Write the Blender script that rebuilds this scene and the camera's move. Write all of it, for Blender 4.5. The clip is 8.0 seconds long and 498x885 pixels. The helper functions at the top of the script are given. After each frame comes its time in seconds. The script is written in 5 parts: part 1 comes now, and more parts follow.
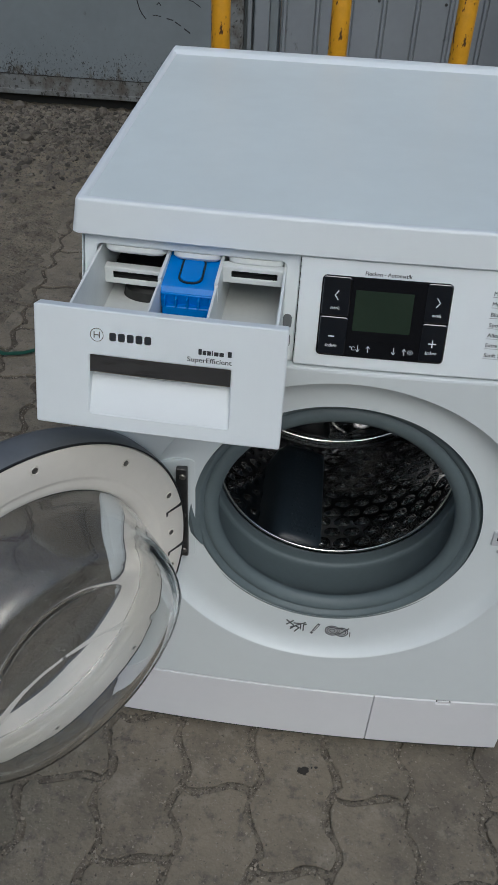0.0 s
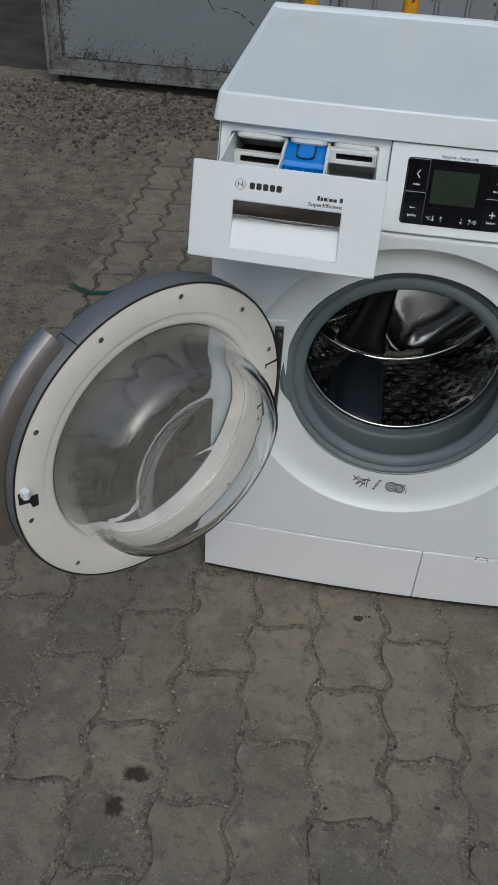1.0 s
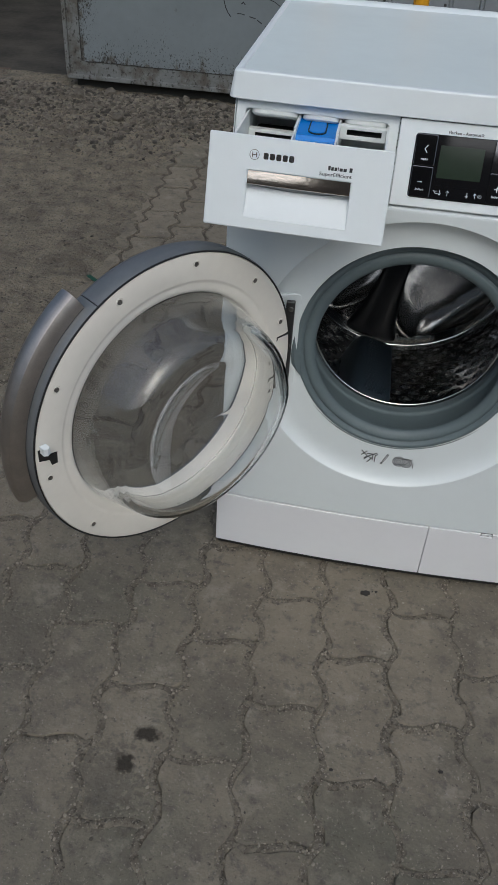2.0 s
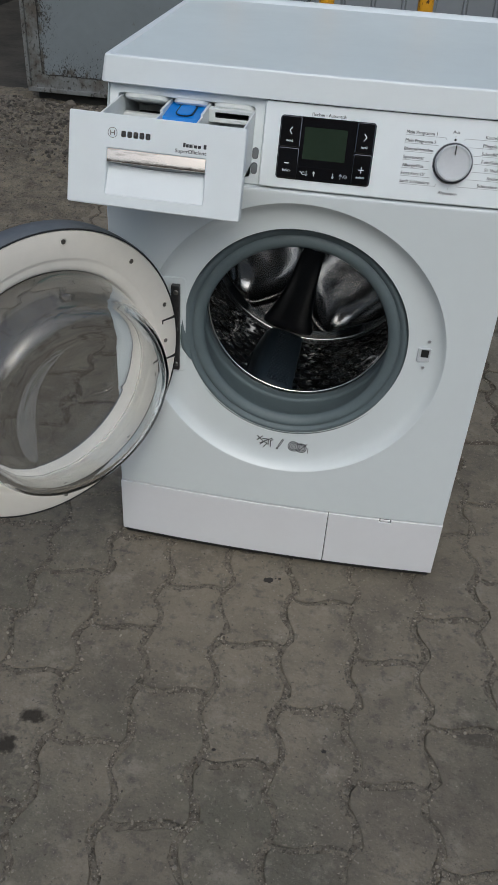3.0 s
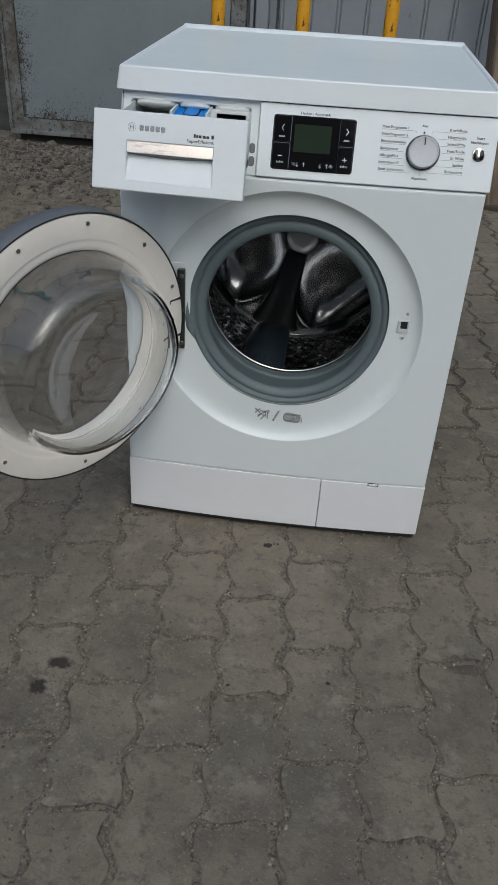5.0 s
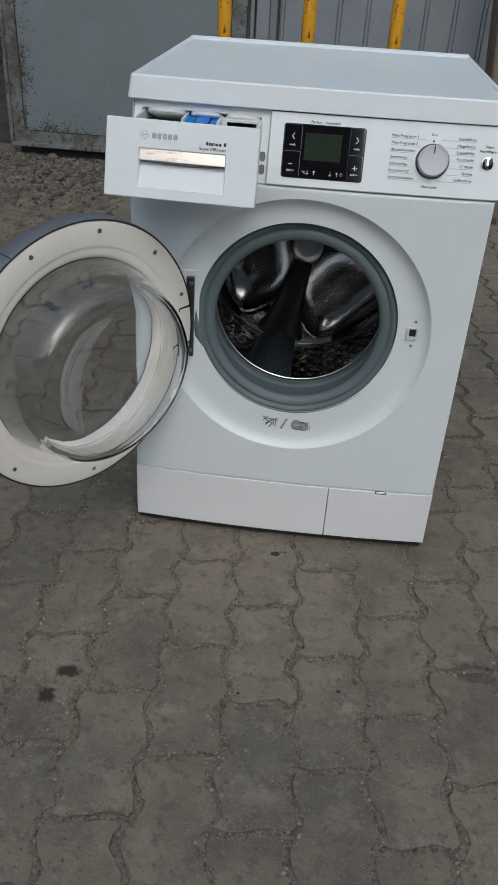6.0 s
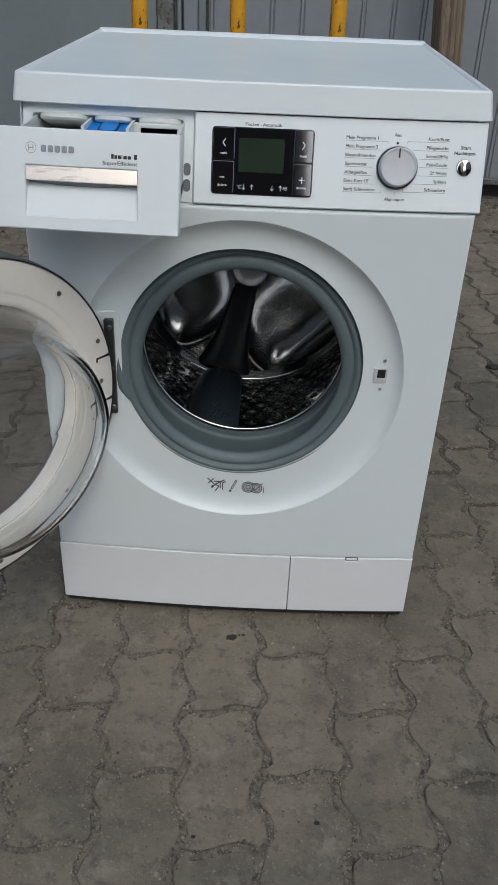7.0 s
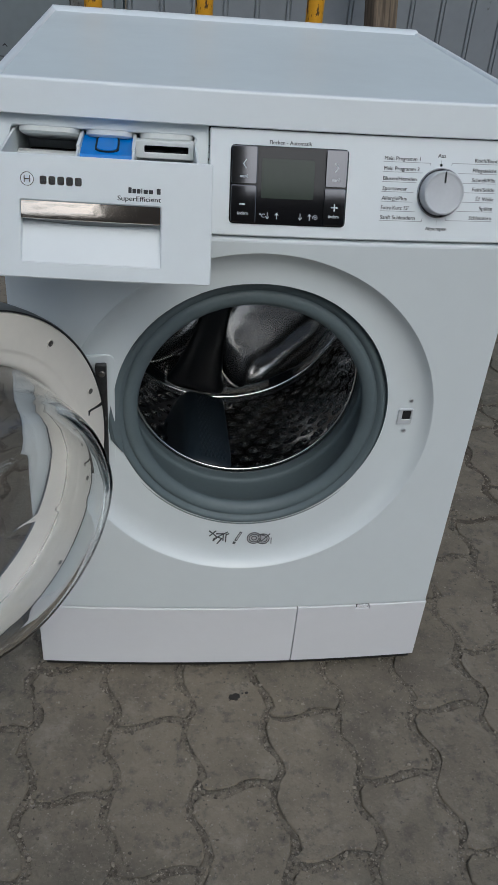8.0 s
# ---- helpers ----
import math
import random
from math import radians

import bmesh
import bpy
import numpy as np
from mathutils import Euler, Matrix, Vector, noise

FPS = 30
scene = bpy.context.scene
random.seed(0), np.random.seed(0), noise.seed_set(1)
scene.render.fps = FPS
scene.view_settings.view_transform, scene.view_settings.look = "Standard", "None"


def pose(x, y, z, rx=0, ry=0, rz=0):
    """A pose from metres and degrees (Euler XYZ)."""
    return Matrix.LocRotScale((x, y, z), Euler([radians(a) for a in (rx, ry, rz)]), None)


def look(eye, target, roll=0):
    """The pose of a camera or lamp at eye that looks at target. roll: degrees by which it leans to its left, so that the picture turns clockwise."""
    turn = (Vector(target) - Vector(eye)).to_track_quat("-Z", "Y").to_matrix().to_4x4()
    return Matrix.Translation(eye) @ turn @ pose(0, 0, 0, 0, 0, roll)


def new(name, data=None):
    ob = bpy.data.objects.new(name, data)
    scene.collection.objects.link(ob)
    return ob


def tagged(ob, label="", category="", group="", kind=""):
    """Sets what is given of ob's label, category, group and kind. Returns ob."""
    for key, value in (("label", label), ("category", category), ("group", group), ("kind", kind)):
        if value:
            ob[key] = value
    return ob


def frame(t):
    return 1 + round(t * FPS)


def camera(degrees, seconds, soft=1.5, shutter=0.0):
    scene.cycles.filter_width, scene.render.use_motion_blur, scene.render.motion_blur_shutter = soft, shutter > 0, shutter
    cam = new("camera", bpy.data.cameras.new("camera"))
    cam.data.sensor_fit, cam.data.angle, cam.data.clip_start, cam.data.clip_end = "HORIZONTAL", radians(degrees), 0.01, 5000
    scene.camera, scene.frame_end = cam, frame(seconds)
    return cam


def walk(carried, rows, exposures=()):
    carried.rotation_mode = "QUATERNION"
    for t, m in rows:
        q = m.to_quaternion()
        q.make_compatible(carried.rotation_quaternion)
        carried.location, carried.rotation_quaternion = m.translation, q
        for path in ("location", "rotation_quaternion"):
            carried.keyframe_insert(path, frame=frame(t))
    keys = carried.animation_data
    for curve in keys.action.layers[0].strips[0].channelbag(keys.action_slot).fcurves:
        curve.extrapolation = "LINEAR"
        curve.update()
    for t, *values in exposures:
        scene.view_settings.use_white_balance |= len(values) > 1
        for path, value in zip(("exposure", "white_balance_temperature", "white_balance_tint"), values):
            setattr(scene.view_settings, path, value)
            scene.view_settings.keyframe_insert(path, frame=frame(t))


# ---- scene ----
cam = camera(34.1, 8.0, soft=1.1)
PATH = [
    (0, (0.236, -0.712, 1.203), (0.127, 0.818, -0.08), 2.7),
    (0.2, (0.225, -0.782, 1.203), (0.095, 0.755, -0.07), 3.1),
    (0.4, (0.208, -0.846, 1.194), (0.08, 0.69, -0.08), 3.3),
    (0.5, (0.203, -0.899, 1.189), (0.065, 0.643, -0.077), 3.4),
    (0.7, (0.186, -0.976, 1.181), (0.047, 0.561, -0.092), 3.8),
    (1, (0.184, -1.037, 1.174), (0.015, 0.508, -0.085), 3.7),
    (1.2, (0.182, -1.06, 1.167), (-0.011, 0.484, -0.089), 3.4),
    (2.3, (0.22, -1.126, 1.131), (0.017, 0.454, -0.078), 3.7),
    (2.5, (0.251, -1.137, 1.118), (0.064, 0.458, -0.073), 3.9),
    (2.7, (0.306, -1.132, 1.116), (0.111, 0.461, -0.078), 3.9),
    (3, (0.376, -1.126, 1.115), (0.18, 0.466, -0.081), 3.7),
    (3.2, (0.421, -1.122, 1.106), (0.222, 0.469, -0.091), 3.5),
    (3.5, (0.472, -1.136, 1.104), (0.275, 0.462, -0.082), 2.3),
    (3.7, (0.493, -1.151, 1.113), (0.301, 0.451, -0.07), 2.2),
    (4, (0.468, -1.195, 1.111), (0.335, 0.42, -0.061), 3.1),
    (4.2, (0.436, -1.23, 1.11), (0.32, 0.416, -0.02), 3.5),
    (4.5, (0.399, -1.264, 1.098), (0.277, 0.394, -0.014), 3.6),
    (4.7, (0.376, -1.3, 1.086), (0.246, 0.364, -0.014), 3.6),
    (5, (0.351, -1.33, 1.081), (0.215, 0.336, -0.015), 3.4),
    (5.2, (0.345, -1.35, 1.079), (0.201, 0.323, -0.008), 3.3),
    (6.5, (0.322, -1.3, 1.047), (0.227, 0.393, -0.013), 3.5),
    (6.7, (0.323, -1.21, 1.023), (0.274, 0.488, -0.031), 2.4),
    (6.9, (0.325, -1.104, 1.02), (0.308, 0.596, -0.034), 2.0),
    (7, (0.326, -1.064, 1.018), (0.306, 0.635, -0.037), 2.4),
    (7.2, (0.317, -1.02, 1.014), (0.295, 0.678, -0.044), 3.3),
    (7.5, (0.283, -0.959, 1.001), (0.327, 0.739, -0.055), 4.8),
    (7.7, (0.254, -0.936, 1.004), (0.381, 0.752, -0.061), 5.7),
    (8, (0.174, -0.878, 1.039), (0.399, 0.764, -0.08), 5.0),
]
walk(cam, [(t, look(eye, target, roll)) for t, eye, target, roll in PATH], exposures=[(0, -0.64, 5530, 4), (1, -0.53, 5620, 4), (3, -0.52, 5620, 4), (7, -0.52, 5620, 4), (8, -0.67, 5480, 4)])

# ---- light ----
world = bpy.data.worlds.new("world")
scene.world = world
world.use_nodes = True
wn = world.node_tree.nodes
sky = wn.new("ShaderNodeTexSky")
sky.sky_type, sky.sun_disc = "NISHITA", False
sky.sun_elevation, sky.sun_rotation = radians(47), radians(170)
sky.air_density, sky.dust_density, sky.ozone_density = 1.0, 7.0, 1.0
world.node_tree.links.new(sky.outputs[0], wn["Background"].inputs[0])
wn["Background"].inputs[1].default_value = 0.15
sun = new("sun", bpy.data.lights.new("sun", "SUN"))
sun.data.energy, sun.data.angle, sun.data.color = 0.48, radians(95), (1.0, 0.99, 0.97)
sun.matrix_world = look((0.58, -3.35, 3.6), (0, 0, 0))


# ---- materials ----
def material(name, color, rough=0.5, metal=0.0, vary=0.0, scale=40.0, bump=0.0, bump_scale=200.0, color2=None, **extra):
    """A Principled surface with two scales of colour variation and a fine relief."""
    m = bpy.data.materials.new(name)
    m.use_nodes = True
    t = m.node_tree
    b = t.nodes["Principled BSDF"]
    b.inputs["Base Color"].default_value = (*color, 1)
    b.inputs["Roughness"].default_value = rough
    b.inputs["Metallic"].default_value = metal
    for key, value in extra.items():
        b.inputs[key.replace("_", " ")].default_value = value
    co = t.nodes.new("ShaderNodeTexCoord")
    if vary or color2:
        n1, n2 = t.nodes.new("ShaderNodeTexNoise"), t.nodes.new("ShaderNodeTexNoise")
        for n, s in ((n1, scale), (n2, scale * 7.3)):
            n.inputs["Scale"].default_value, n.inputs["Detail"].default_value = s, 6
            t.links.new(co.outputs["Object"], n.inputs["Vector"])
        add = t.nodes.new("ShaderNodeMath")
        add.operation = "MULTIPLY_ADD"
        t.links.new(n2.outputs[0], add.inputs[0])
        add.inputs[1].default_value = 0.45
        t.links.new(n1.outputs[0], add.inputs[2])
        ramp = t.nodes.new("ShaderNodeValToRGB")
        low = color2 or [c * (1 - vary) for c in color]
        high = color if color2 else [min(1, c * (1 + vary)) for c in color]
        ramp.color_ramp.elements[0].position, ramp.color_ramp.elements[1].position = 0.52, 0.92
        ramp.color_ramp.elements[0].color, ramp.color_ramp.elements[1].color = (*low, 1), (*high, 1)
        t.links.new(add.outputs[0], ramp.inputs[0])
        t.links.new(ramp.outputs[0], b.inputs["Base Color"])
    if bump:
        nb, bn = t.nodes.new("ShaderNodeTexNoise"), t.nodes.new("ShaderNodeBump")
        nb.inputs["Scale"].default_value, nb.inputs["Detail"].default_value = bump_scale, 5
        bn.inputs["Strength"].default_value, bn.inputs["Distance"].default_value = 1.0, bump
        t.links.new(co.outputs["Object"], nb.inputs["Vector"])
        t.links.new(nb.outputs[0], bn.inputs["Height"])
        t.links.new(bn.outputs[0], b.inputs["Normal"])
    return m


def weathered(m, color, scale, lo, hi, stretch=(1, 1, 1), rough=None, seed=0.0):
    """Lays patches of another colour over a material (rust, oil, dust, painted reflections), by a stretched noise."""
    t = m.node_tree
    b = t.nodes["Principled BSDF"]
    co, mp, n = t.nodes.new("ShaderNodeTexCoord"), t.nodes.new("ShaderNodeMapping"), t.nodes.new("ShaderNodeTexNoise")
    mp.inputs["Scale"].default_value, mp.inputs["Location"].default_value = stretch, (seed, seed * 1.7, seed * 0.6)
    n.inputs["Scale"].default_value, n.inputs["Detail"].default_value, n.inputs["Roughness"].default_value = scale, 9, 0.65
    t.links.new(co.outputs["Object"], mp.inputs["Vector"])
    t.links.new(mp.outputs[0], n.inputs["Vector"])
    r = t.nodes.new("ShaderNodeMapRange")
    r.inputs["From Min"].default_value, r.inputs["From Max"].default_value = lo, hi
    t.links.new(n.outputs[0], r.inputs["Value"])
    mix = t.nodes.new("ShaderNodeMix")
    mix.data_type = "RGBA"
    old = b.inputs["Base Color"]
    if old.links:
        t.links.new(old.links[0].from_socket, mix.inputs["A"])
    else:
        mix.inputs["A"].default_value = old.default_value
    mix.inputs["B"].default_value = (*color, 1)
    t.links.new(r.outputs[0], mix.inputs["Factor"])
    t.links.new(mix.outputs["Result"], old)
    return m, r, mix


def edge_rust(m, color, scale, low, reach):
    """Rust pitting that starts at the lower edge of a sheet and thins out upward."""
    t = m.node_tree
    mix_link, r, mix = weathered(m, color, scale, 0.61, 0.69, (1, 1, 0.6), seed=12.0)
    co, sep, h, big, add = (t.nodes.new("ShaderNode" + k) for k in ("TexCoord", "SeparateXYZ", "MapRange", "TexNoise", "Math"))
    t.links.new(co.outputs["Object"], sep.inputs[0])
    t.links.new(co.outputs["Object"], big.inputs["Vector"])
    big.inputs["Scale"].default_value, big.inputs["Detail"].default_value = 7, 3
    h.inputs["From Min"].default_value, h.inputs["From Max"].default_value = 0.0, reach
    h.inputs["To Min"].default_value, h.inputs["To Max"].default_value = 0.11, -0.13
    up, side, least = (t.nodes.new("ShaderNodeMath") for k in range(3))
    up.operation, side.operation, least.operation = "SUBTRACT", "MULTIPLY_ADD", "MINIMUM"
    t.links.new(sep.outputs["Z"], up.inputs[0])
    up.inputs[1].default_value = low
    t.links.new(sep.outputs["X"], side.inputs[0])
    side.inputs[1].default_value, side.inputs[2].default_value = 1.5, 0.511 * 1.5
    t.links.new(up.outputs[0], least.inputs[0])
    t.links.new(side.outputs[0], least.inputs[1])
    t.links.new(least.outputs[0], h.inputs["Value"])
    old = r.inputs["Value"].links[0].from_socket
    add.operation = "ADD"
    t.links.new(old, add.inputs[0])
    t.links.new(h.outputs[0], add.inputs[1])
    sub = t.nodes.new("ShaderNodeMath")
    sub.operation = "MULTIPLY_ADD"
    t.links.new(big.outputs[0], sub.inputs[0])
    sub.inputs[1].default_value = 0.30
    t.links.new(add.outputs[0], sub.inputs[2])
    off = t.nodes.new("ShaderNodeMath")
    off.operation = "SUBTRACT"
    t.links.new(sub.outputs[0], off.inputs[0])
    off.inputs[1].default_value = 0.15
    t.links.new(off.outputs[0], r.inputs["Value"])


WHITE = material("white_enamel", (0.735, 0.785, 0.795), 0.32, vary=0.015, scale=6, bump=0.00004, bump_scale=900)
PLASTIC = material("white_plastic", (0.755, 0.80, 0.815), 0.38, vary=0.015, scale=9, bump=0.00005, bump_scale=1200)
PLINTH = material("plinth_plastic", (0.78, 0.785, 0.80), 0.42, vary=0.015, scale=9, bump=0.00005, bump_scale=1200)
TOP = material("white_laminate", (0.685, 0.745, 0.735), 0.42, vary=0.03, scale=5, bump=0.00003, bump_scale=700)
TRAY = material("tray_plastic", (0.72, 0.745, 0.73), 0.42, vary=0.04, scale=25)
CREAM = material("door_ring_plastic", (0.80, 0.765, 0.69), 0.42, vary=0.03, scale=12, bump=0.00005, bump_scale=900)
SILVER = material("silver_paint", (0.165, 0.174, 0.182), 0.45, 0.35, vary=0.06, scale=30)
BRUSHED = material("brushed_aluminium", (0.48, 0.44, 0.40), 0.42, 1.0, vary=0.08, scale=60)
# Brown tint and dark streaks paint the surroundings mirrored in the chrome.
STRIP = material("chrome_with_reflections", (0.64, 0.57, 0.49), 0.08, 1.0, bump=0.00025, bump_scale=24)
weathered(STRIP, (0.30, 0.255, 0.21), 26, 0.50, 0.68, (0.5, 3.0, 3.0), seed=4.0)
CHROME = material("chrome", (0.66, 0.66, 0.66), 0.07, 1.0, bump=0.0004, bump_scale=22)
# Darker than the drum's steel: the bowls' dark reflections are put into the colour.
BACKSTEEL = material("dimmed_satin_steel", (0.38, 0.38, 0.375), 0.15, 1.0, bump=0.0016, bump_scale=13)
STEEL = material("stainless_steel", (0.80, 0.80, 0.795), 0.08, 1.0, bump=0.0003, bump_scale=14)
RUBBER = material("grey_rubber", (0.116, 0.148, 0.158), 0.50, vary=0.07, scale=18, bump=0.00006, bump_scale=500)
SATIN = material("brushed_steel", (0.46, 0.46, 0.47), 0.40, 1.0, vary=0.05, scale=30)
NAVY = material("navy_plastic_and_reflection", (0.006, 0.008, 0.012), 0.48, vary=0.1, scale=30)
LIFTER = material("lifter_plastic", (0.020, 0.030, 0.042), 0.40, vary=0.1, scale=30)
BLUE = material("blue_plastic", (0.003, 0.19, 0.62), 0.33, vary=0.05, scale=30)
BLACK = material("black_gloss", (0.006, 0.006, 0.007), 0.06)
MIRROR = material("dark_mirror_button", (0.17, 0.17, 0.18), 0.05, 1.0)
LCD = material("lcd_glass", (0.022, 0.034, 0.022), 0.10, vary=0.06, scale=20)
DARK = material("dark_cavity", (0.015, 0.015, 0.015), 0.6, vary=0.1)
SIPHON = material("siphon_plastic", (0.022, 0.022, 0.020), 0.5, vary=0.1, scale=40)
IRON = material("dark_zinc", (0.10, 0.10, 0.10), 0.42, 0.8, vary=0.2, scale=60)
SCREW = material("screw_steel", (0.22, 0.21, 0.19), 0.35, 0.9, vary=0.2, scale=200)
INK = material("grey_print", (0.022, 0.024, 0.028), 0.5)
MARKINK = material("moulded_mark", (0.070, 0.075, 0.080), 0.5)
PALEINK = material("worn_silver_print", (0.50, 0.50, 0.50), 0.14, 1.0)
LINE = material("line_print", (0.30, 0.31, 0.33), 0.5)
PALE = material("pale_print", (0.62, 0.64, 0.66), 0.5)
KNOB = material("knob_satin", (0.54, 0.56, 0.58), 0.42, 0.0, vary=0.03, scale=40)
GLASS = material("bowl_glass", (0.96, 0.97, 0.97), 0.0, Transmission_Weight=1.0, IOR=1.5)
SMOKE = material("window_glass", (0.80, 0.81, 0.82), 0.02)
def thin_glass(m, tint, gloss):
    """A thin pane: straight through, with a faint mirror gloss."""
    t = m.node_tree
    clear, shine, mix = (t.nodes.new("ShaderNode" + k) for k in ("BsdfTransparent", "BsdfGlossy", "MixShader"))
    clear.inputs["Color"].default_value = (*tint, 1)
    shine.inputs["Roughness"].default_value = 0.02
    mix.inputs[0].default_value = gloss
    t.links.new(clear.outputs[0], mix.inputs[1])
    t.links.new(shine.outputs[0], mix.inputs[2])
    t.links.new(mix.outputs[0], t.nodes["Material Output"].inputs["Surface"])
thin_glass(SMOKE, (0.95, 0.955, 0.96), 0.05)

YELLOW = material("yellow_paint", (0.66, 0.325, 0.010), 0.38, vary=0.08, scale=30, bump=0.0001, bump_scale=300)
weathered(YELLOW, (0.07, 0.030, 0.014), 95, 0.58, 0.61, (1.0, 1.0, 0.5), seed=3.0)
weathered(YELLOW, (0.09, 0.035, 0.014), 40, 0.62, 0.65, (1.0, 1.0, 0.4), seed=8.0)
GATE = material("grey_gate_paint", (0.175, 0.20, 0.215), 0.45, vary=0.07, scale=4, bump=0.0003, bump_scale=30)
weathered(GATE, (0.09, 0.088, 0.080), 22, 0.66, 0.74, (1, 1, 0.7), seed=5.0)
edge_rust(GATE, (0.10, 0.098, 0.088), 22, 0.075, 0.19)
edge_rust(GATE, (0.032, 0.030, 0.027), 160, 0.075, 0.28)
RUSTY = material("rusted_edge", (0.162, 0.172, 0.172), 0.6, vary=0.1, scale=12, bump=0.0006, bump_scale=120)
weathered(RUSTY, (0.080, 0.072, 0.060), 11, 0.45, 0.63, (1, 1, 1), seed=2.0)
weathered(RUSTY, (0.036, 0.034, 0.030), 60, 0.545, 0.61, (1, 1, 0.7), seed=6.0)
SHEET = material("ribbed_sheet", (0.275, 0.300, 0.325), 0.38, 0.3, vary=0.06, scale=5, bump=0.0008, bump_scale=9)
weathered(SHEET, (0.10, 0.10, 0.10), 14, 0.66, 0.72, (1, 1, 0.5), seed=9.0)
WELD = material("weld_dark", (0.03, 0.028, 0.026), 0.7, vary=0.2, scale=60)
SCRIBBLE = material("marker_paint", (0.018, 0.018, 0.02), 0.6)
STRAP = material("green_strap", (0.010, 0.062, 0.036), 0.38, vary=0.2, scale=60)
STAIN = material("oil_stain", (0.018, 0.015, 0.011), 0.55, vary=0.25, scale=80)
STRAW = material("dry_twig", (0.24, 0.20, 0.14), 0.8, vary=0.25, scale=60)
RUSTPLATE = material("rusted_plate", (0.10, 0.065, 0.042), 0.75, vary=0.25, scale=22, bump=0.0006, bump_scale=90)
YARDWALL = material("light_brown_render", (0.58, 0.49, 0.40), 0.9, vary=0.2, scale=1.2)
SOUTHWALL = material("brown_render_wall", (0.31, 0.24, 0.18), 0.9, vary=0.3, scale=1.2)
FARWALL = material("dark_render_wall", (0.045, 0.045, 0.04), 0.9, vary=0.25, scale=1.5)
STONE = material("crushed_stone", (0.098, 0.087, 0.070), 0.88, vary=0.3, scale=25, bump=0.001, bump_scale=150)
def per_island(m, amount):
    """Each loose piece takes its own lightness."""
    t = m.node_tree
    b = t.nodes["Principled BSDF"]
    info, r, h = t.nodes.new("ShaderNodeNewGeometry"), t.nodes.new("ShaderNodeMapRange"), t.nodes.new("ShaderNodeHueSaturation")
    r.inputs["To Min"].default_value, r.inputs["To Max"].default_value = 1 - amount, 1 + amount
    t.links.new(info.outputs["Random Per Island"], r.inputs["Value"])
    t.links.new(r.outputs[0], h.inputs["Value"])
    t.links.new(b.inputs["Base Color"].links[0].from_socket, h.inputs["Color"])
    t.links.new(h.outputs[0], b.inputs["Base Color"])
per_island(STONE, 0.72)
GRIT = material("joint_sand", (0.138, 0.119, 0.089), 0.92, vary=0.35, scale=60, bump=0.0012, bump_scale=420)
weathered(GRIT, (0.056, 0.048, 0.036), 130, 0.51, 0.62, seed=3.0)
weathered(GRIT, (0.24, 0.22, 0.185), 260, 0.58, 0.64, seed=6.0)
JOINTSOIL = material("joint_soil", (0.084, 0.070, 0.051), 0.95, vary=0.4, scale=60, bump=0.0016, bump_scale=300)
weathered(JOINTSOIL, (0.13, 0.115, 0.09), 120, 0.56, 0.66, seed=4.0)
CRUMB = material("joint_crumbs", (0.178, 0.157, 0.122), 0.88, vary=0.25, scale=90)
per_island(CRUMB, 0.62)

WOOD = material("weathered_wood", (0.21, 0.155, 0.10), 0.7, bump=0.0008, bump_scale=60)
def grained(m, light, dark):
    """Long fibres: stretched noise at two widths, with dark checks along the grain."""
    t = m.node_tree
    b = t.nodes["Principled BSDF"]
    co, mp, n, f, bend = (t.nodes.new("ShaderNode" + k) for k in ("TexCoord", "Mapping", "TexNoise", "TexNoise", "TexNoise"))
    mp.inputs["Scale"].default_value = (1.0, 1.0, 0.045)
    t.links.new(co.outputs["Object"], mp.inputs["Vector"])
    for q, s, d in ((n, 55.0, 6), (f, 260.0, 4)):
        q.inputs["Scale"].default_value, q.inputs["Detail"].default_value = s, d
        q.inputs["Distortion"].default_value = 0.6
        t.links.new(mp.outputs[0], q.inputs["Vector"])
    add = t.nodes.new("ShaderNodeMath")
    add.operation = "MULTIPLY_ADD"
    t.links.new(f.outputs[0], add.inputs[0])
    add.inputs[1].default_value = 0.5
    t.links.new(n.outputs[0], add.inputs[2])
    r = t.nodes.new("ShaderNodeValToRGB")
    r.color_ramp.elements[0].color, r.color_ramp.elements[1].color = (*dark, 1), (*light, 1)
    r.color_ramp.elements[0].position, r.color_ramp.elements[1].position = 0.58, 0.95
    t.links.new(add.outputs[0], r.inputs[0])
    t.links.new(r.outputs[0], b.inputs["Base Color"])
grained(WOOD, (0.215, 0.168, 0.116), (0.070, 0.051, 0.034))
DARKWOOD = material("dark_wood", (0.043, 0.035, 0.023), 0.85, vary=0.4, scale=30, bump=0.001, bump_scale=90)
KNOT = material("knot_wood", (0.165, 0.118, 0.074), 0.7, vary=0.35, scale=45, bump=0.001, bump_scale=120)
weathered(WOOD, (0.055, 0.042, 0.030), 9, 0.56, 0.72, (1, 1, 0.35), seed=3.0)

PAVER = material("paver_concrete", (0.179, 0.154, 0.114), 0.92, vary=0.14, scale=14, bump=0.0028, bump_scale=150)
weathered(PAVER, (0.088, 0.076, 0.060), 4.5, 0.50, 0.76, seed=1.0)
weathered(PAVER, (0.098, 0.096, 0.070), 1.5, 0.52, 0.72, seed=11.0)
weathered(PAVER, (0.225, 0.199, 0.155), 17, 0.54, 0.68, seed=5.0)
weathered(PAVER, (0.098, 0.087, 0.070), 40, 0.52, 0.68, seed=2.0)
weathered(PAVER, (0.062, 0.053, 0.041), 110, 0.61, 0.69, seed=3.0)
weathered(PAVER, (0.24, 0.215, 0.176), 210, 0.585, 0.67, seed=7.0)
weathered(PAVER, (0.46, 0.44, 0.40), 150, 0.765, 0.785, seed=9.0)
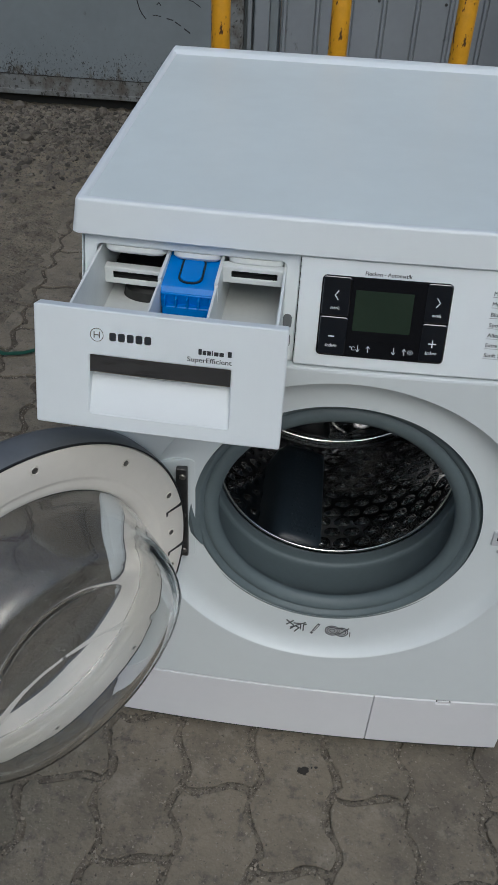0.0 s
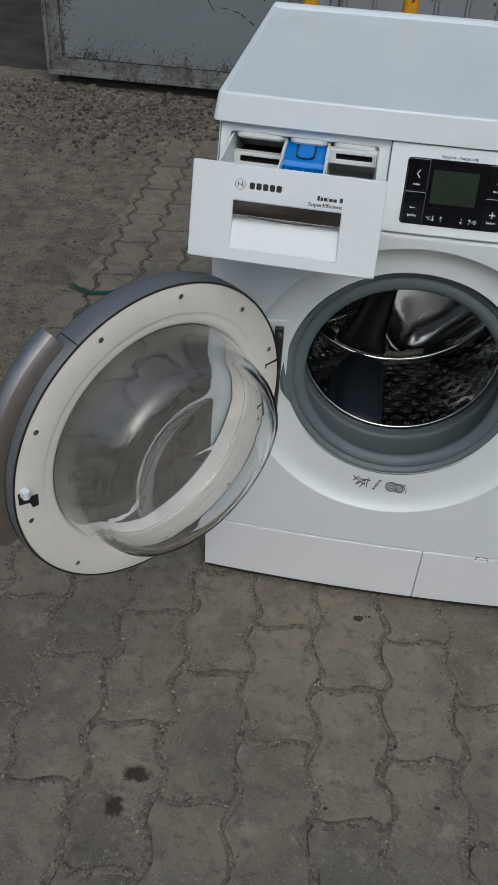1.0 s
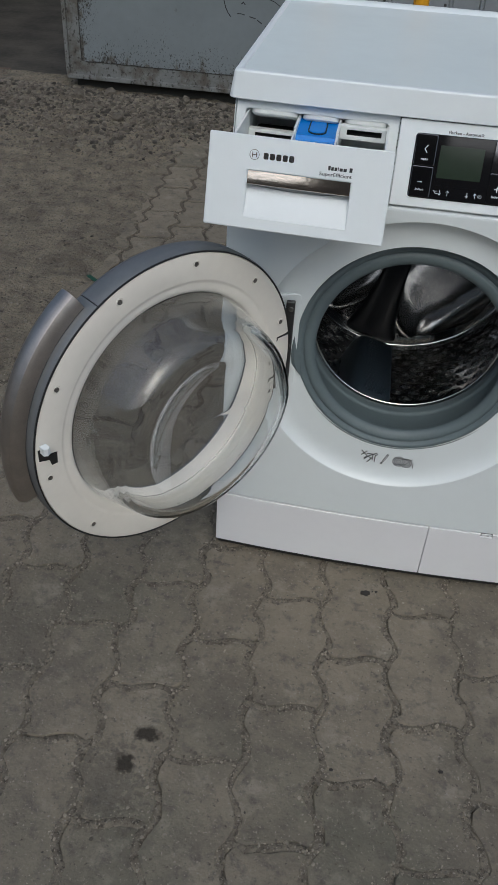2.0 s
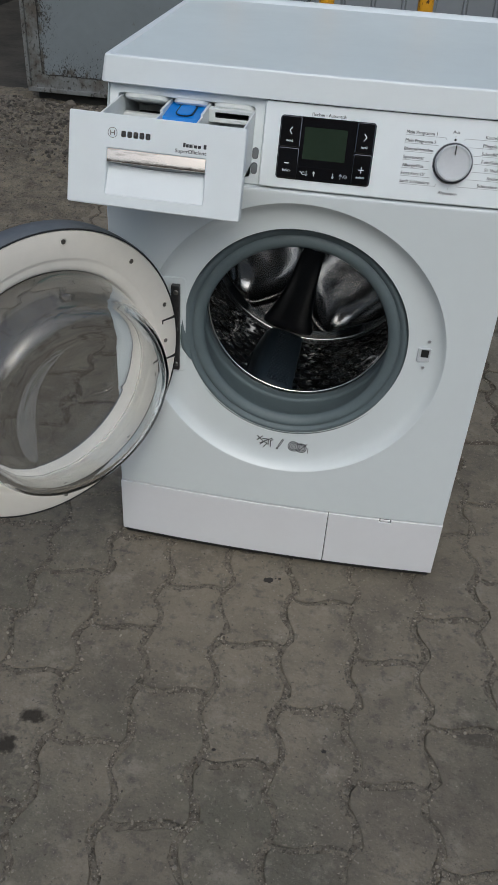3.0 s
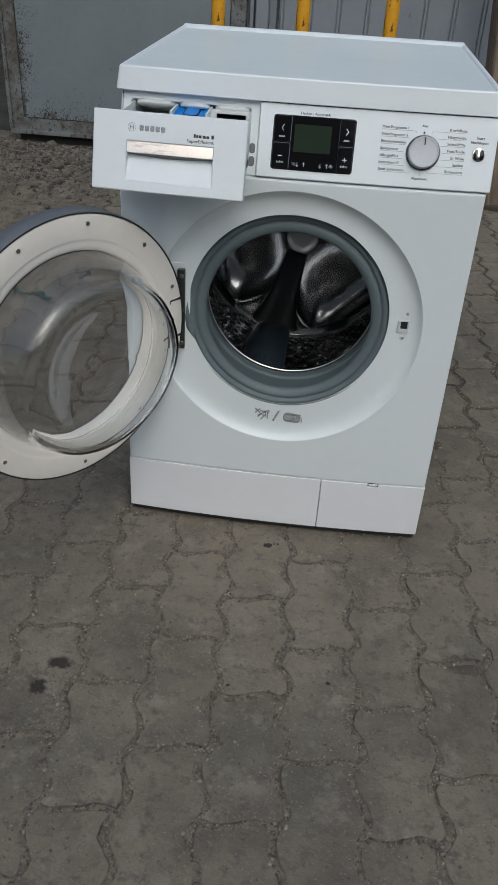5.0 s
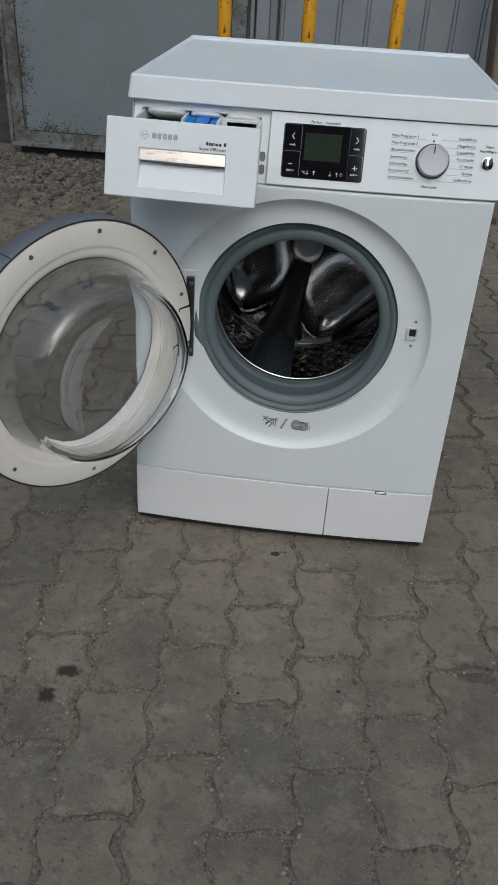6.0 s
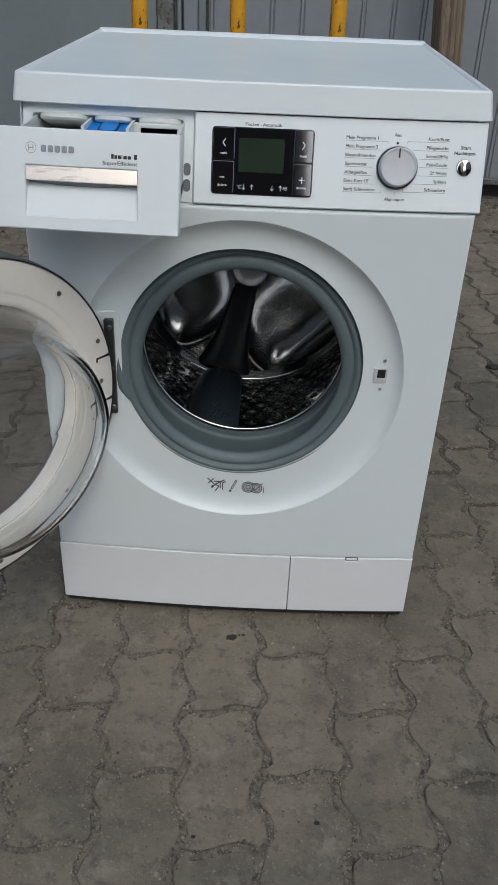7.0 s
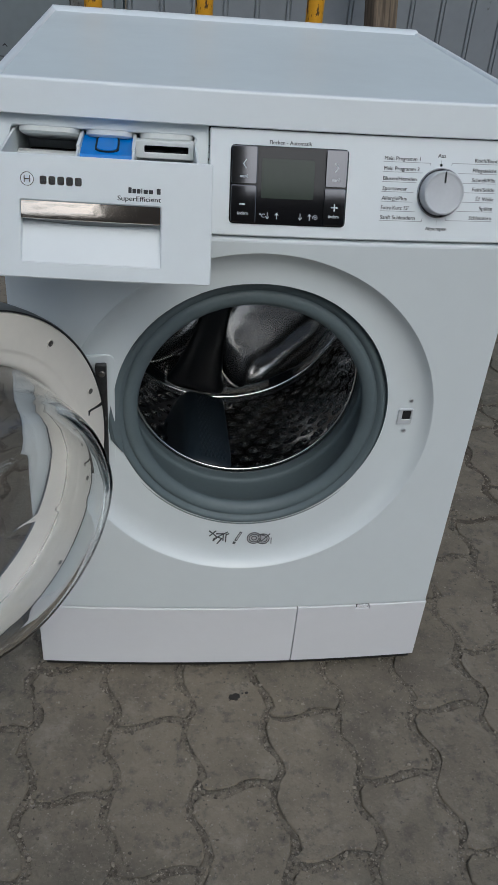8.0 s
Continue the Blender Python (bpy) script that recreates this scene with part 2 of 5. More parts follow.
def per_piece(m, amount):
    """Each piece takes its own lightness."""
    t = m.node_tree
    b = t.nodes["Principled BSDF"]
    info, r, h = t.nodes.new("ShaderNodeObjectInfo"), t.nodes.new("ShaderNodeMapRange"), t.nodes.new("ShaderNodeHueSaturation")
    r.inputs["To Min"].default_value, r.inputs["To Max"].default_value = 1 - amount, 1 + amount
    t.links.new(info.outputs["Random"], r.inputs["Value"])
    t.links.new(r.outputs[0], h.inputs["Value"])
    t.links.new(b.inputs["Base Color"].links[0].from_socket, h.inputs["Color"])
    t.links.new(h.outputs[0], b.inputs["Base Color"])
place = PAVER.node_tree.nodes.new("ShaderNodeNewGeometry")
for socket in [k.to_socket for k in PAVER.node_tree.links if k.from_node.type == "TEX_COORD"]:
    PAVER.node_tree.links.new(place.outputs["Position"], socket)
per_piece(PAVER, 0.07)


def soaked(m, x, y, rx, ry, color, ragged, most):
    """Oil drawn into the concrete: a dark heart at (x, y) that fades raggedly outward."""
    t = m.node_tree
    b = t.nodes["Principled BSDF"]
    pos, mp, size, n, add, r, mix = (t.nodes.new("ShaderNode" + k) for k in ("NewGeometry", "Mapping", "VectorMath", "TexNoise", "Math", "MapRange", "Mix"))
    mp.inputs["Location"].default_value = (-x / rx, -y / ry, 0)
    mp.inputs["Scale"].default_value = (1 / rx, 1 / ry, 0)
    size.operation, add.operation, mix.data_type = "LENGTH", "MULTIPLY_ADD", "RGBA"
    n.inputs["Scale"].default_value, n.inputs["Detail"].default_value, n.inputs["Roughness"].default_value = 75, 8, 0.7
    t.links.new(pos.outputs["Position"], mp.inputs["Vector"])
    t.links.new(pos.outputs["Position"], n.inputs["Vector"])
    t.links.new(mp.outputs[0], size.inputs[0])
    t.links.new(n.outputs[0], add.inputs[0])
    add.inputs[1].default_value = ragged
    t.links.new(size.outputs["Value"], add.inputs[2])
    r.inputs["From Min"].default_value, r.inputs["From Max"].default_value = 0.75 + ragged * 0.5, 1.35 + ragged * 0.5
    r.inputs["To Min"].default_value, r.inputs["To Max"].default_value = most, 0.0
    t.links.new(add.outputs[0], r.inputs["Value"])
    t.links.new(b.inputs["Base Color"].links[0].from_socket, mix.inputs["A"])
    mix.inputs["B"].default_value = (*color, 1)
    t.links.new(r.outputs[0], mix.inputs["Factor"])
    t.links.new(mix.outputs["Result"], b.inputs["Base Color"])


soaked(PAVER, -0.062, -0.510, 0.045, 0.060, (0.058, 0.053, 0.042), 5.5, 0.45)
soaked(PAVER, -0.043, -0.474, 0.012, 0.016, (0.026, 0.021, 0.014), 2.2, 0.95)
soaked(PAVER, -0.022, -0.420, 0.019, 0.012, (0.026, 0.021, 0.014), 2.4, 0.95)
soaked(PAVER, 0.668, -0.319, 0.030, 0.020, (0.055, 0.048, 0.038), 4.5, 0.70)
soaked(PAVER, 0.775, -0.066, 0.022, 0.014, (0.055, 0.048, 0.038), 4.5, 0.70)
SOIL = material("soil_and_grit", (0.155, 0.133, 0.097), 0.95, vary=0.34, scale=16, bump=0.010, bump_scale=90)
weathered(SOIL, (0.052, 0.044, 0.034), 42, 0.55, 0.66, seed=3.0)
weathered(SOIL, (0.20, 0.185, 0.155), 85, 0.58, 0.66, seed=4.0)
weathered(SOIL, (0.05, 0.043, 0.034), 160, 0.60, 0.66, seed=6.0)
weathered(SOIL, (0.066, 0.057, 0.043), 3.5, 0.52, 0.72, seed=8.0)
SLAB = material("concrete_slab", (0.048, 0.043, 0.034), 0.9, vary=0.45, scale=5, bump=0.001, bump_scale=60)


# ---- building tools ----
def finish(bm, angle=32):
    bmesh.ops.remove_doubles(bm, verts=bm.verts, dist=1e-6)
    bmesh.ops.recalc_face_normals(bm, faces=bm.faces)
    for f in bm.faces:
        f.smooth = True
    for e in bm.edges:
        e.smooth = len(e.link_faces) == 2 and e.calc_face_angle(0) < radians(angle)


def part(name, bm, mat, parent=None, label="", angle=32):
    finish(bm, angle)
    me = bpy.data.meshes.new(name)
    bm.to_mesh(me)
    bm.free()
    me.materials.append(mat)
    ob = new(name, me)
    if parent:
        ob.parent = parent
    if label:
        tagged(ob, label)
    return ob


def thing(name, label, category, at=(0, 0, 0), group="", kind=""):
    e = new(name)
    e.empty_display_size = 0.05
    e.location = at
    return tagged(e, label, category, group, kind)


def loft(loops, bm=None, m=None, close=True, caps=(True, True), ring=False):
    """Skins loops of points (all of one length) in order."""
    bm = bm or bmesh.new()
    m = m or Matrix()
    rows = [[bm.verts.new(m @ Vector(p)) for p in loop] for loop in loops]
    n = len(rows[0])
    pairs = list(zip(rows, rows[1:])) + ([(rows[-1], rows[0])] if ring else [])
    for a, b in pairs:
        for i in range(n if close else n - 1):
            j = (i + 1) % n
            bm.faces.new((a[i], a[j], b[j], b[i]))
    if caps[0] and not ring and close:
        bm.faces.new(rows[0][::-1])
    if caps[1] and not ring and close:
        bm.faces.new(rows[-1])
    return bm


def rrect(x0, x1, y0, y1, r, k=5):
    pts = []
    for cx, cy, a in ((x1 - r, y1 - r, 0), (x0 + r, y1 - r, 90), (x0 + r, y0 + r, 180), (x1 - r, y0 + r, 270)):
        for i in range(k):
            q = radians(a + 90 * i / (k - 1))
            pts.append((cx + r * math.cos(q), cy + r * math.sin(q)))
    return pts


def at_z(pts, z):
    return [(x, y, z) for x, y in pts]


def shrink(pts, d):
    """Moves a convex outline inward by d."""
    out = []
    n = len(pts)
    for i in range(n):
        a, b, c = Vector(pts[i - 1]), Vector(pts[i]), Vector(pts[(i + 1) % n])
        u, v = b - a, c - b
        u = u.normalized() if u.length > 1e-9 else v.normalized()
        v = v.normalized() if v.length > 1e-9 else u
        nu, nv = Vector((-u.y, u.x)), Vector((-v.y, v.x))
        w = nu + nv
        w = w / max(w.dot(nu), 0.3) if w.length > 1e-6 else nu
        out.append(tuple(b + w * d))
    return out


def slab(x0, x1, y0, y1, z0, z1, r=0.003, bevel=0.001, m=None, bm=None, k=4):
    """A plate with rounded corners and chamfered edges."""
    o = rrect(x0, x1, y0, y1, r, k)
    i = rrect(x0 + bevel, x1 - bevel, y0 + bevel, y1 - bevel, max(r - bevel, 0.0002), k)
    return loft([at_z(i, z0), at_z(o, z0 + bevel), at_z(o, z1 - bevel), at_z(i, z1)], bm, m)


def holed(outer, inner, z0, z1, r_out, r_in, bevel=0.001, m=None, bm=None, k=5):
    """A plate with a rounded opening. outer, inner: x0, x1, y0, y1."""
    o, i = rrect(*outer, r_out, k), rrect(*inner, r_in, k)
    ob = rrect(outer[0] + bevel, outer[1] - bevel, outer[2] + bevel, outer[3] - bevel, max(r_out - bevel, 0.0002), k)
    ib = rrect(inner[0] - bevel, inner[1] + bevel, inner[2] - bevel, inner[3] + bevel, r_in + bevel, k)
    return loft([at_z(o, z0), at_z(o, z1 - bevel), at_z(ob, z1), at_z(ib, z1), at_z(i, z1 - bevel), at_z(i, z0)], bm, m, ring=True)


def circle(r, h, n=96, cx=0.0, cy=0.0, a0=0.0):
    return [(cx + r * math.cos(a0 + 2 * math.pi * i / n), cy + r * math.sin(a0 + 2 * math.pi * i / n), h) for i in range(n)]


def turned(profile, m=None, n=96, bm=None, caps=(False, False), ring=False):
    """Turns (radius, height) pairs about the local z axis."""
    return loft([circle(r, h, n) for r, h in profile], bm, m, caps=caps, ring=ring)


def arc_band(profile, a0, a1, m=None, n=40, bm=None):
    """Turns a closed (radius, height) outline through part of a circle."""
    loops = []
    for i in range(n + 1):
        a = radians(a0 + (a1 - a0) * i / n)
        loops.append([(r * math.cos(a), r * math.sin(a), h) for r, h in profile])
    return loft(loops, bm, m)


def tube(path, r, n=10, bm=None, m=None):
    """A round bar along a path of points."""
    loops = []
    for i, p in enumerate(path):
        p = Vector(p)
        d = (Vector(path[min(i + 1, len(path) - 1)]) - Vector(path[max(i - 1, 0)])).normalized()
        q = d.to_track_quat("Z", "Y")
        loops.append([p + q @ Vector((r * math.cos(2 * math.pi * k / n), r * math.sin(2 * math.pi * k / n), 0)) for k in range(n)])
    return loft(loops, bm, m)


def lettering(name, words, width, height, x, y, m, mat, parent, align="left", bold=0.0):
    """Flat raised lettering on the plane m, fitted to a width and a letter height."""
    cu = bpy.data.curves.new(name, "FONT")
    cu.body, cu.resolution_u, cu.offset = words, 3, 0.0
    tmp = bpy.data.objects.new(name, cu)
    scene.collection.objects.link(tmp)
    me = bpy.data.meshes.new_from_object(tmp.evaluated_get(bpy.context.evaluated_depsgraph_get()))
    bpy.data.objects.remove(tmp)
    xs = [v.co.x for v in me.vertices]
    sx, sy = width / (max(xs) - min(xs)), height / 0.73
    shift = {"left": 0.0, "right": -width, "center": -width / 2}[align]
    me.transform(m @ Matrix.Translation((x + shift, y, 0)) @ Matrix.Diagonal((sx, sy, 1, 1)) @ Matrix.Translation((-min(xs), 0, 0)))
    both = bmesh.new()
    both.from_mesh(me)
    shift = m.to_3x3() @ Vector((height * (0.055 + bold * 6), 0, 0.00003))
    second = bmesh.ops.duplicate(both, geom=both.verts[:] + both.edges[:] + both.faces[:])
    bmesh.ops.translate(both, vec=shift, verts=[g for g in second["geom"] if isinstance(g, bmesh.types.BMVert)])
    both.to_mesh(me)
    both.free()
    me.materials.clear()
    me.materials.append(mat)
    ob = new(name, me)
    ob.parent = parent
    return ob


def stroke(points, w, z, m, bm=None, t=0.0002):
    """A thin printed line along flat points."""
    bm = bm or bmesh.new()
    for a, b in zip(points, points[1:]):
        a, b = Vector(a), Vector(b)
        d = (b - a).normalized()
        o = Vector((-d.y, d.x)) * w / 2
        e = d * w * 0.4
        q = [a - e - o, b + e - o, b + e + o, a - e + o]
        loft([[(p.x, p.y, z) for p in q], [(p.x, p.y, z + t) for p in q]], bm, m)
    return bm




# ---- the ground ----
def dirt(x, y):
    """How deep loose soil lies over the paving, 0 to 1."""
    n = noise.noise(Vector((x * 1.9, y * 1.9, 3.1))) * 0.55 + noise.noise(Vector((x * 6.0, y * 6.0, 1.2))) * 0.22
    edge = (-0.52 - 0.03 * max(0.0, y - 1.0)) - x
    left = edge / 0.16 + 0.7 * n
    left = min(left, (y - 0.35) / 0.45 + n)
    back = (y - 2.30) / 0.20 + n
    d = max(left, back)
    return max(0.0, min(1.0, d))


def ground_height(x, y):
    base = -0.0085
    d = dirt(x, y)
    d = d * d * (3 - 2 * d)
    rough = 0.009 * noise.noise(Vector((x * 9, y * 9, 5.0))) + 0.009 * noise.noise(Vector((x * 27, y * 27, 7.0)))
    if y > 2.95 or x < -2.2 or y < -1.5 or x > 2.2:
        rough *= 0.3
    lumps = 0.010 * noise.noise(Vector((x * 4.2, y * 4.2, 2.0)))
    bank = max(0.0, min(1.0, (y - 2.1) / 0.6))
    base -= 0.018 * math.exp(-((y - 2.86) / 0.05) ** 2) if -1.32 < x < 2.95 else 0.0
    heap = max(0.0, min(1.0, (y - 2.30) / 0.40)) * max(0.35, min(1.0, 0.55 - 0.65 * (x + 0.6))) if y < 2.98 else 0.0
    return base + d * (0.0205 + rough + lumps + 0.002 * bank + 0.030 * heap)


def axis(fine, a, b, outer, step):
    mid = [a + (b - a) * i / round((b - a) / fine) for i in range(round((b - a) / fine) + 1)]
    out, s, p, q = [], step, mid[0], mid[-1]
    lo, hi = [], []
    while q < outer:
        p, q = p - s, q + s
        lo.append(p)
        hi.append(q)
        s *= 1.5
    return lo[::-1] + mid + hi


gx, gy = axis(0.012, -1.6, 1.6, 400, 0.05), axis(0.012, -0.9, 3.0, 400, 0.05)
verts = [(x, y, ground_height(x, y)) for y in gy for x in gx]
w = len(gx)
faces = [(j * w + i, j * w + i + 1, (j + 1) * w + i + 1, (j + 1) * w + i) for j in range(len(gy) - 1) for i in range(w - 1)]
me = bpy.data.meshes.new("ground")
me.from_pydata(verts, [], faces)
me.polygons.foreach_set("use_smooth", [True] * len(faces))
me.materials.append(SOIL)
ground = tagged(new("ground", me), "brown-grey soil and grit between and over the paving", "ground", kind="structure")

# concrete lane behind the gate opening
lane = tagged(part("pavement", slab(-2.45, -1.10, 3.02, 9.0, -0.03, 0.028, 0.02, 0.006), SLAB), "dusty grey concrete lane beyond the open gate", "pavement", kind="structure")


# ---- gates at the back of the yard ----
def plain_gate():
    y = 2.83
    g = thing("gate", "grey painted sheet-steel gate leaf with rusted welds and black scribbles", "gate", (-0.70, y, 0.062), kind="structure")
    m = Matrix.Translation((0.70, 0, -0.062)) @ pose(0, 0, 0, 90, 0, 0)
    x0, x1, z0, z1 = -1.288, -0.118, 0.080, 2.15
    part("frame", holed((x0, x1, z0, z1), (x0 + 0.070, x1 - 0.070, z0 + 0.072, z1 - 0.08), -0.045, 0.0, 0.004, 0.004, 0.003, m), RUSTY, g, "grey steel frame with rust along its lower edge")
    part("panel", slab(x0 + 0.070, x1 - 0.070, z0 + 0.072, z1 - 0.08, -0.03, -0.004, 0.002, 0.001, m), GATE, g)
    part("edge_strip", slab(x0 - 0.004, x1, z0 - 0.006, z0 + 0.014, -0.05, 0.010, 0.003, 0.002, m), RUSTY, g)
    part("edge_strip", slab(x0 - 0.007, x0 + 0.012, z0 + 0.0145, z1, -0.05, 0.010, 0.003, 0.002, m), RUSTY, g)
    rnd = random.Random(4)
    for along, (a, b) in (("x", (x0 + 0.09, x1 - 0.09)), ("z", (z0 + 0.08, 1.0)), ("r", (z0 + 0.08, 1.0))):
        bm, p = bmesh.new(), a
        while p < b:
            q = min(b, p + rnd.uniform(0.012, 0.05))
            o = rnd.uniform(-0.0015, 0.0015)
            if along == "x":
                stroke([(p, z0 + 0.073 + o), (q, z0 + 0.073 + o)], rnd.uniform(0.0016, 0.0048), -0.001, m, bm, 0.002)
            else:
                c = x0 + 0.071 if along == "z" else x1 - 0.071
                stroke([(c + o, p), (c + o, q)], rnd.uniform(0.0016, 0.0045), -0.001, m, bm, 0.002)
            p = q
        part("weld_seam", bm, WELD, g, "dark uneven weld seam")
    bm = bmesh.new()
    stroke([(-0.546, 0.462), (-0.537, 0.431), (-0.526, 0.412), (-0.514, 0.398)], 0.0042, -0.0035, m, bm)
    stroke([(-0.484, 0.412), (-0.468, 0.412), (-0.452, 0.409)], 0.0034, -0.0035, m, bm)
    stroke([(-0.427, 0.403), (-0.403, 0.398)], 0.0042, -0.0035, m, bm)
    stroke([(-0.393, 0.392), (-0.373, 0.380)], 0.0045, -0.0035, m, bm)
    stroke([(-0.356, 0.369), (-0.335, 0.355)], 0.0052, -0.0035, m, bm)
    stroke([(-0.466, 0.452), (-0.458, 0.459), (-0.451, 0.450)], 0.004, -0.0035, m, bm)
    stroke([(-0.352, 0.480), (-0.320, 0.470), (-0.291, 0.452)], 0.0032, -0.0035, m, bm)
    part("scribble", bm, SCRIBBLE, g, "black painted scribble")
    return g


def gate_jamb():
    g = thing("gate_post", "pale grey steel channel post between two gate leaves", "gate post", (-0.04, 2.83, 0.0), kind="structure")
    m = Matrix.Translation((0.03, 0, 0)) @ pose(0, 0, 0, 90, 0, 0)
    part("rear_plate", slab(-0.112, 0.034, 0.0, 2.2, -0.07, -0.052, 0.002, 0.001, m), GATE, g)
    part("channel", slab(-0.064, -0.004, 0.0, 2.2, -0.05, 0.012, 0.006, 0.004, m), SHEET, g)
    part("strip", slab(-0.093, -0.075, 0.0, 2.2, -0.05, -0.012, 0.003, 0.002, m), SHEET, g)
    part("flange", slab(-0.003, 0.030, 0.0, 2.2, -0.05, -0.008, 0.003, 0.002, m), GATE, g)
    return g


def ribbed_gate():
    """Sheet with a pair of narrow standing ribs every 127 mm."""
    y, x0, x1, pitch = 2.83, 0.033, 2.95, 0.1285
    g = thing("gate", "grey profiled sheet-metal gate with narrow vertical ribs", "gate", (1.5, y, 0.095), kind="structure")
    prof, x = [], x0
    while x < x1:
        prof += [(x, 0.0), (x + 0.0012, -0.007), (x + 0.0042, -0.007), (x + 0.0058, 0.0), (x + 0.008, 0.0030), (x + 0.0165, 0.0030), (x + 0.0185, 0.0), (x + 0.0200, -0.007), (x + 0.0230, -0.007), (x + 0.0245, 0.0)]
        x += pitch
    bm = bmesh.new()
    outline = [(a, -d) for a, d in prof] + [(a, 0.006 - d) for a, d in prof[::-1]]
    front = [[(a - 1.5, -d, z) for a, d in prof] for z in (0.012, 2.1)]
    back = [[(a - 1.5, 0.006 - d, z) for a, d in prof] for z in (2.1, 0.012)]
    loft(front + back, bm, close=False, ring=True)
    part("sheet", bm, SHEET, g, angle=20)
    part("bottom_rail", slab(x0 - 1.5, x1 - 1.5, -0.05, -0.0125, -0.004, 0.02, 0.003, 0.002), RUSTY, g)
    for k in range(5):
        bm = turned([(0.0, 0.004), (0.004, 0.0035), (0.006, 0.001), (0.006, 0.0)], Matrix.Translation((0.115 + 2 * k * pitch + 0.036 - 1.5, 0.0, 0.42)) @ pose(0, 0, 0, 90, 0, 0), 12)
        part("rivet", bm, IRON, g)
    return g


# Added block: stops light from behind and darkens the gap below the gates.
tagged(part("threshold", slab(-1.27, 2.94, 2.885, 3.015, -0.03, 0.085, 0.01, 0.006), FARWALL), "added dark block that keeps the gap under the gates dark", "sill", kind="structure")
plain_gate()
gate_jamb()
ribbed_gate()
tagged(part("wall_north", slab(-3.2, 3.2, 9.02, 9.3, 0, 3.0, 0.02, 0.01), FARWALL), "dark rendered wall at the end of the lane", "wall", kind="structure")
# Unseen walls, sized for what the grip strip and mirror buttons reflect.
tagged(part("wall_south_yard", slab(-16, 16, -11.6, -11.4, 0, 3.9, 0.02, 0.01), YARDWALL), "unseen light brown wall added for reflections", "wall", kind="structure")
tagged(part("wall_south", slab(-16, -1.91, -12.4, -12.0, 0, 6.4, 0.02, 0.01), SOUTHWALL), "unseen brown wall added for reflections in the grip strip", "wall", kind="structure")
tagged(part("wall_south_high", slab(-1.90, 1.35, -12.4, -12.0, 0, 9.2, 0.02, 0.01), SOUTHWALL), "unseen taller brown wall added for dark reflections", "wall", kind="structure")
tagged(part("wall_south_low", slab(1.36, 16, -12.4, -12.0, 0, 5.15, 0.02, 0.01), SOUTHWALL), "unseen lower brown wall added for reflections in the buttons", "wall", kind="structure")


# ---- the washing machine ----
FACE = pose(0, 0, 0, 90, 0, 0)                     # plane of the front: local x, up, out towards the viewer
TILT_BACK = math.degrees(math.atan(0.335))
FASCIA = pose(0, 0.001, 0.726, 90 - TILT_BACK, 0, 0)
DRAWER = pose(0, -0.140, 0.7245, 90 - TILT_BACK, 0, 0)
W = 0.598
CX, CZ = 0.2955, 0.462                              # centre of the porthole recess
GX, GZ = 0.297, 0.4765                              # centre of the drum


def axis_y(cx, cz):
    """Local z runs into the machine (world +y), local x to the right, local y down."""
    return pose(cx, 0, cz, -90, 0, 0)


RECESS = ((0.2418, 0.0), (0.2410, 0.0), (0.2402, 0.04), (0.2390, 0.13), (0.2374, 0.26), (0.2352, 0.41), (0.2322, 0.57), (0.2284, 0.72), (0.2236, 0.84), (0.2176, 0.93), (0.2106, 0.98), (0.2030, 1.0), (0.1960, 1.0))


def recess_depth(x, z):
    """How far the ring round the porthole lies behind the front: a rounded wall and a floor that is deeper above than below."""
    r = max(1e-6, math.hypot(x - CX, z - CZ))
    k = 0.0 if r > 0.2 else 1.0
    for (ra, ka), (rb, kb) in zip(RECESS, RECESS[1:]):
        if rb <= r <= ra:
            k = ka + (kb - ka) * (ra - r) / (ra - rb)
            break
    return k * (0.0165 + 0.0026 * (z - CZ) / 0.2)


def front_panel(parent):
    x0, x1, z0, z1 = 0.0008, W - 0.0008, 0.138, 0.7190
    n = 192
    angles = [2 * math.pi * i / n for i in range(n)]
    for px, pz in ((x0, z0), (x1, z0), (x0, z1), (x1, z1)):
        a = math.atan2(pz - CZ, px - CX) % (2 * math.pi)
        k = min(range(n), key=lambda i: abs((angles[i] - a + math.pi) % (2 * math.pi) - math.pi))
        angles[k] = a

    def rect(ins, y):
        out = []
        for a in angles:
            c, s = math.cos(a), math.sin(a)
            tx = ((x1 - ins - CX) / c if c > 0 else (x0 + ins - CX) / c) if abs(c) > 1e-9 else 1e9
            tz = ((z1 - ins - CZ) / s if s > 0 else (z0 + ins - CZ) / s) if abs(s) > 1e-9 else 1e9
            t = min(tx, tz)
            out.append((CX + t * c, y, CZ + t * s))
        return out

    def ring(r, y):
        return [(CX + r * math.cos(a), y, CZ + r * math.sin(a)) for a in angles]
    loops = [rect(0, 0.03), rect(0, 0.004), rect(0.0012, 0.0012), rect(0.004, 0.0), rect(0.0046, 0.0)]
    loops += [[(x, recess_depth(x, z), z) for x, y, z in ring(r, 0)] for r, k in RECESS]
    mouth = [(GX + 0.1796 * math.cos(a), GZ + 0.0026 + 0.1796 * math.sin(a)) for a in angles]
    loops.append([(x, recess_depth(x, z), z) for x, z in mouth])
    for out, deep in ((1.03, 0.0026), (1.04, 0.050)):
        loops.append([(GX + (x - GX) * out, recess_depth(x, z) + deep, GZ + (z - GZ) * out) for x, z in mouth])
    return part("front_panel", loft(loops, caps=(False, False)), WHITE, parent, angle=40)


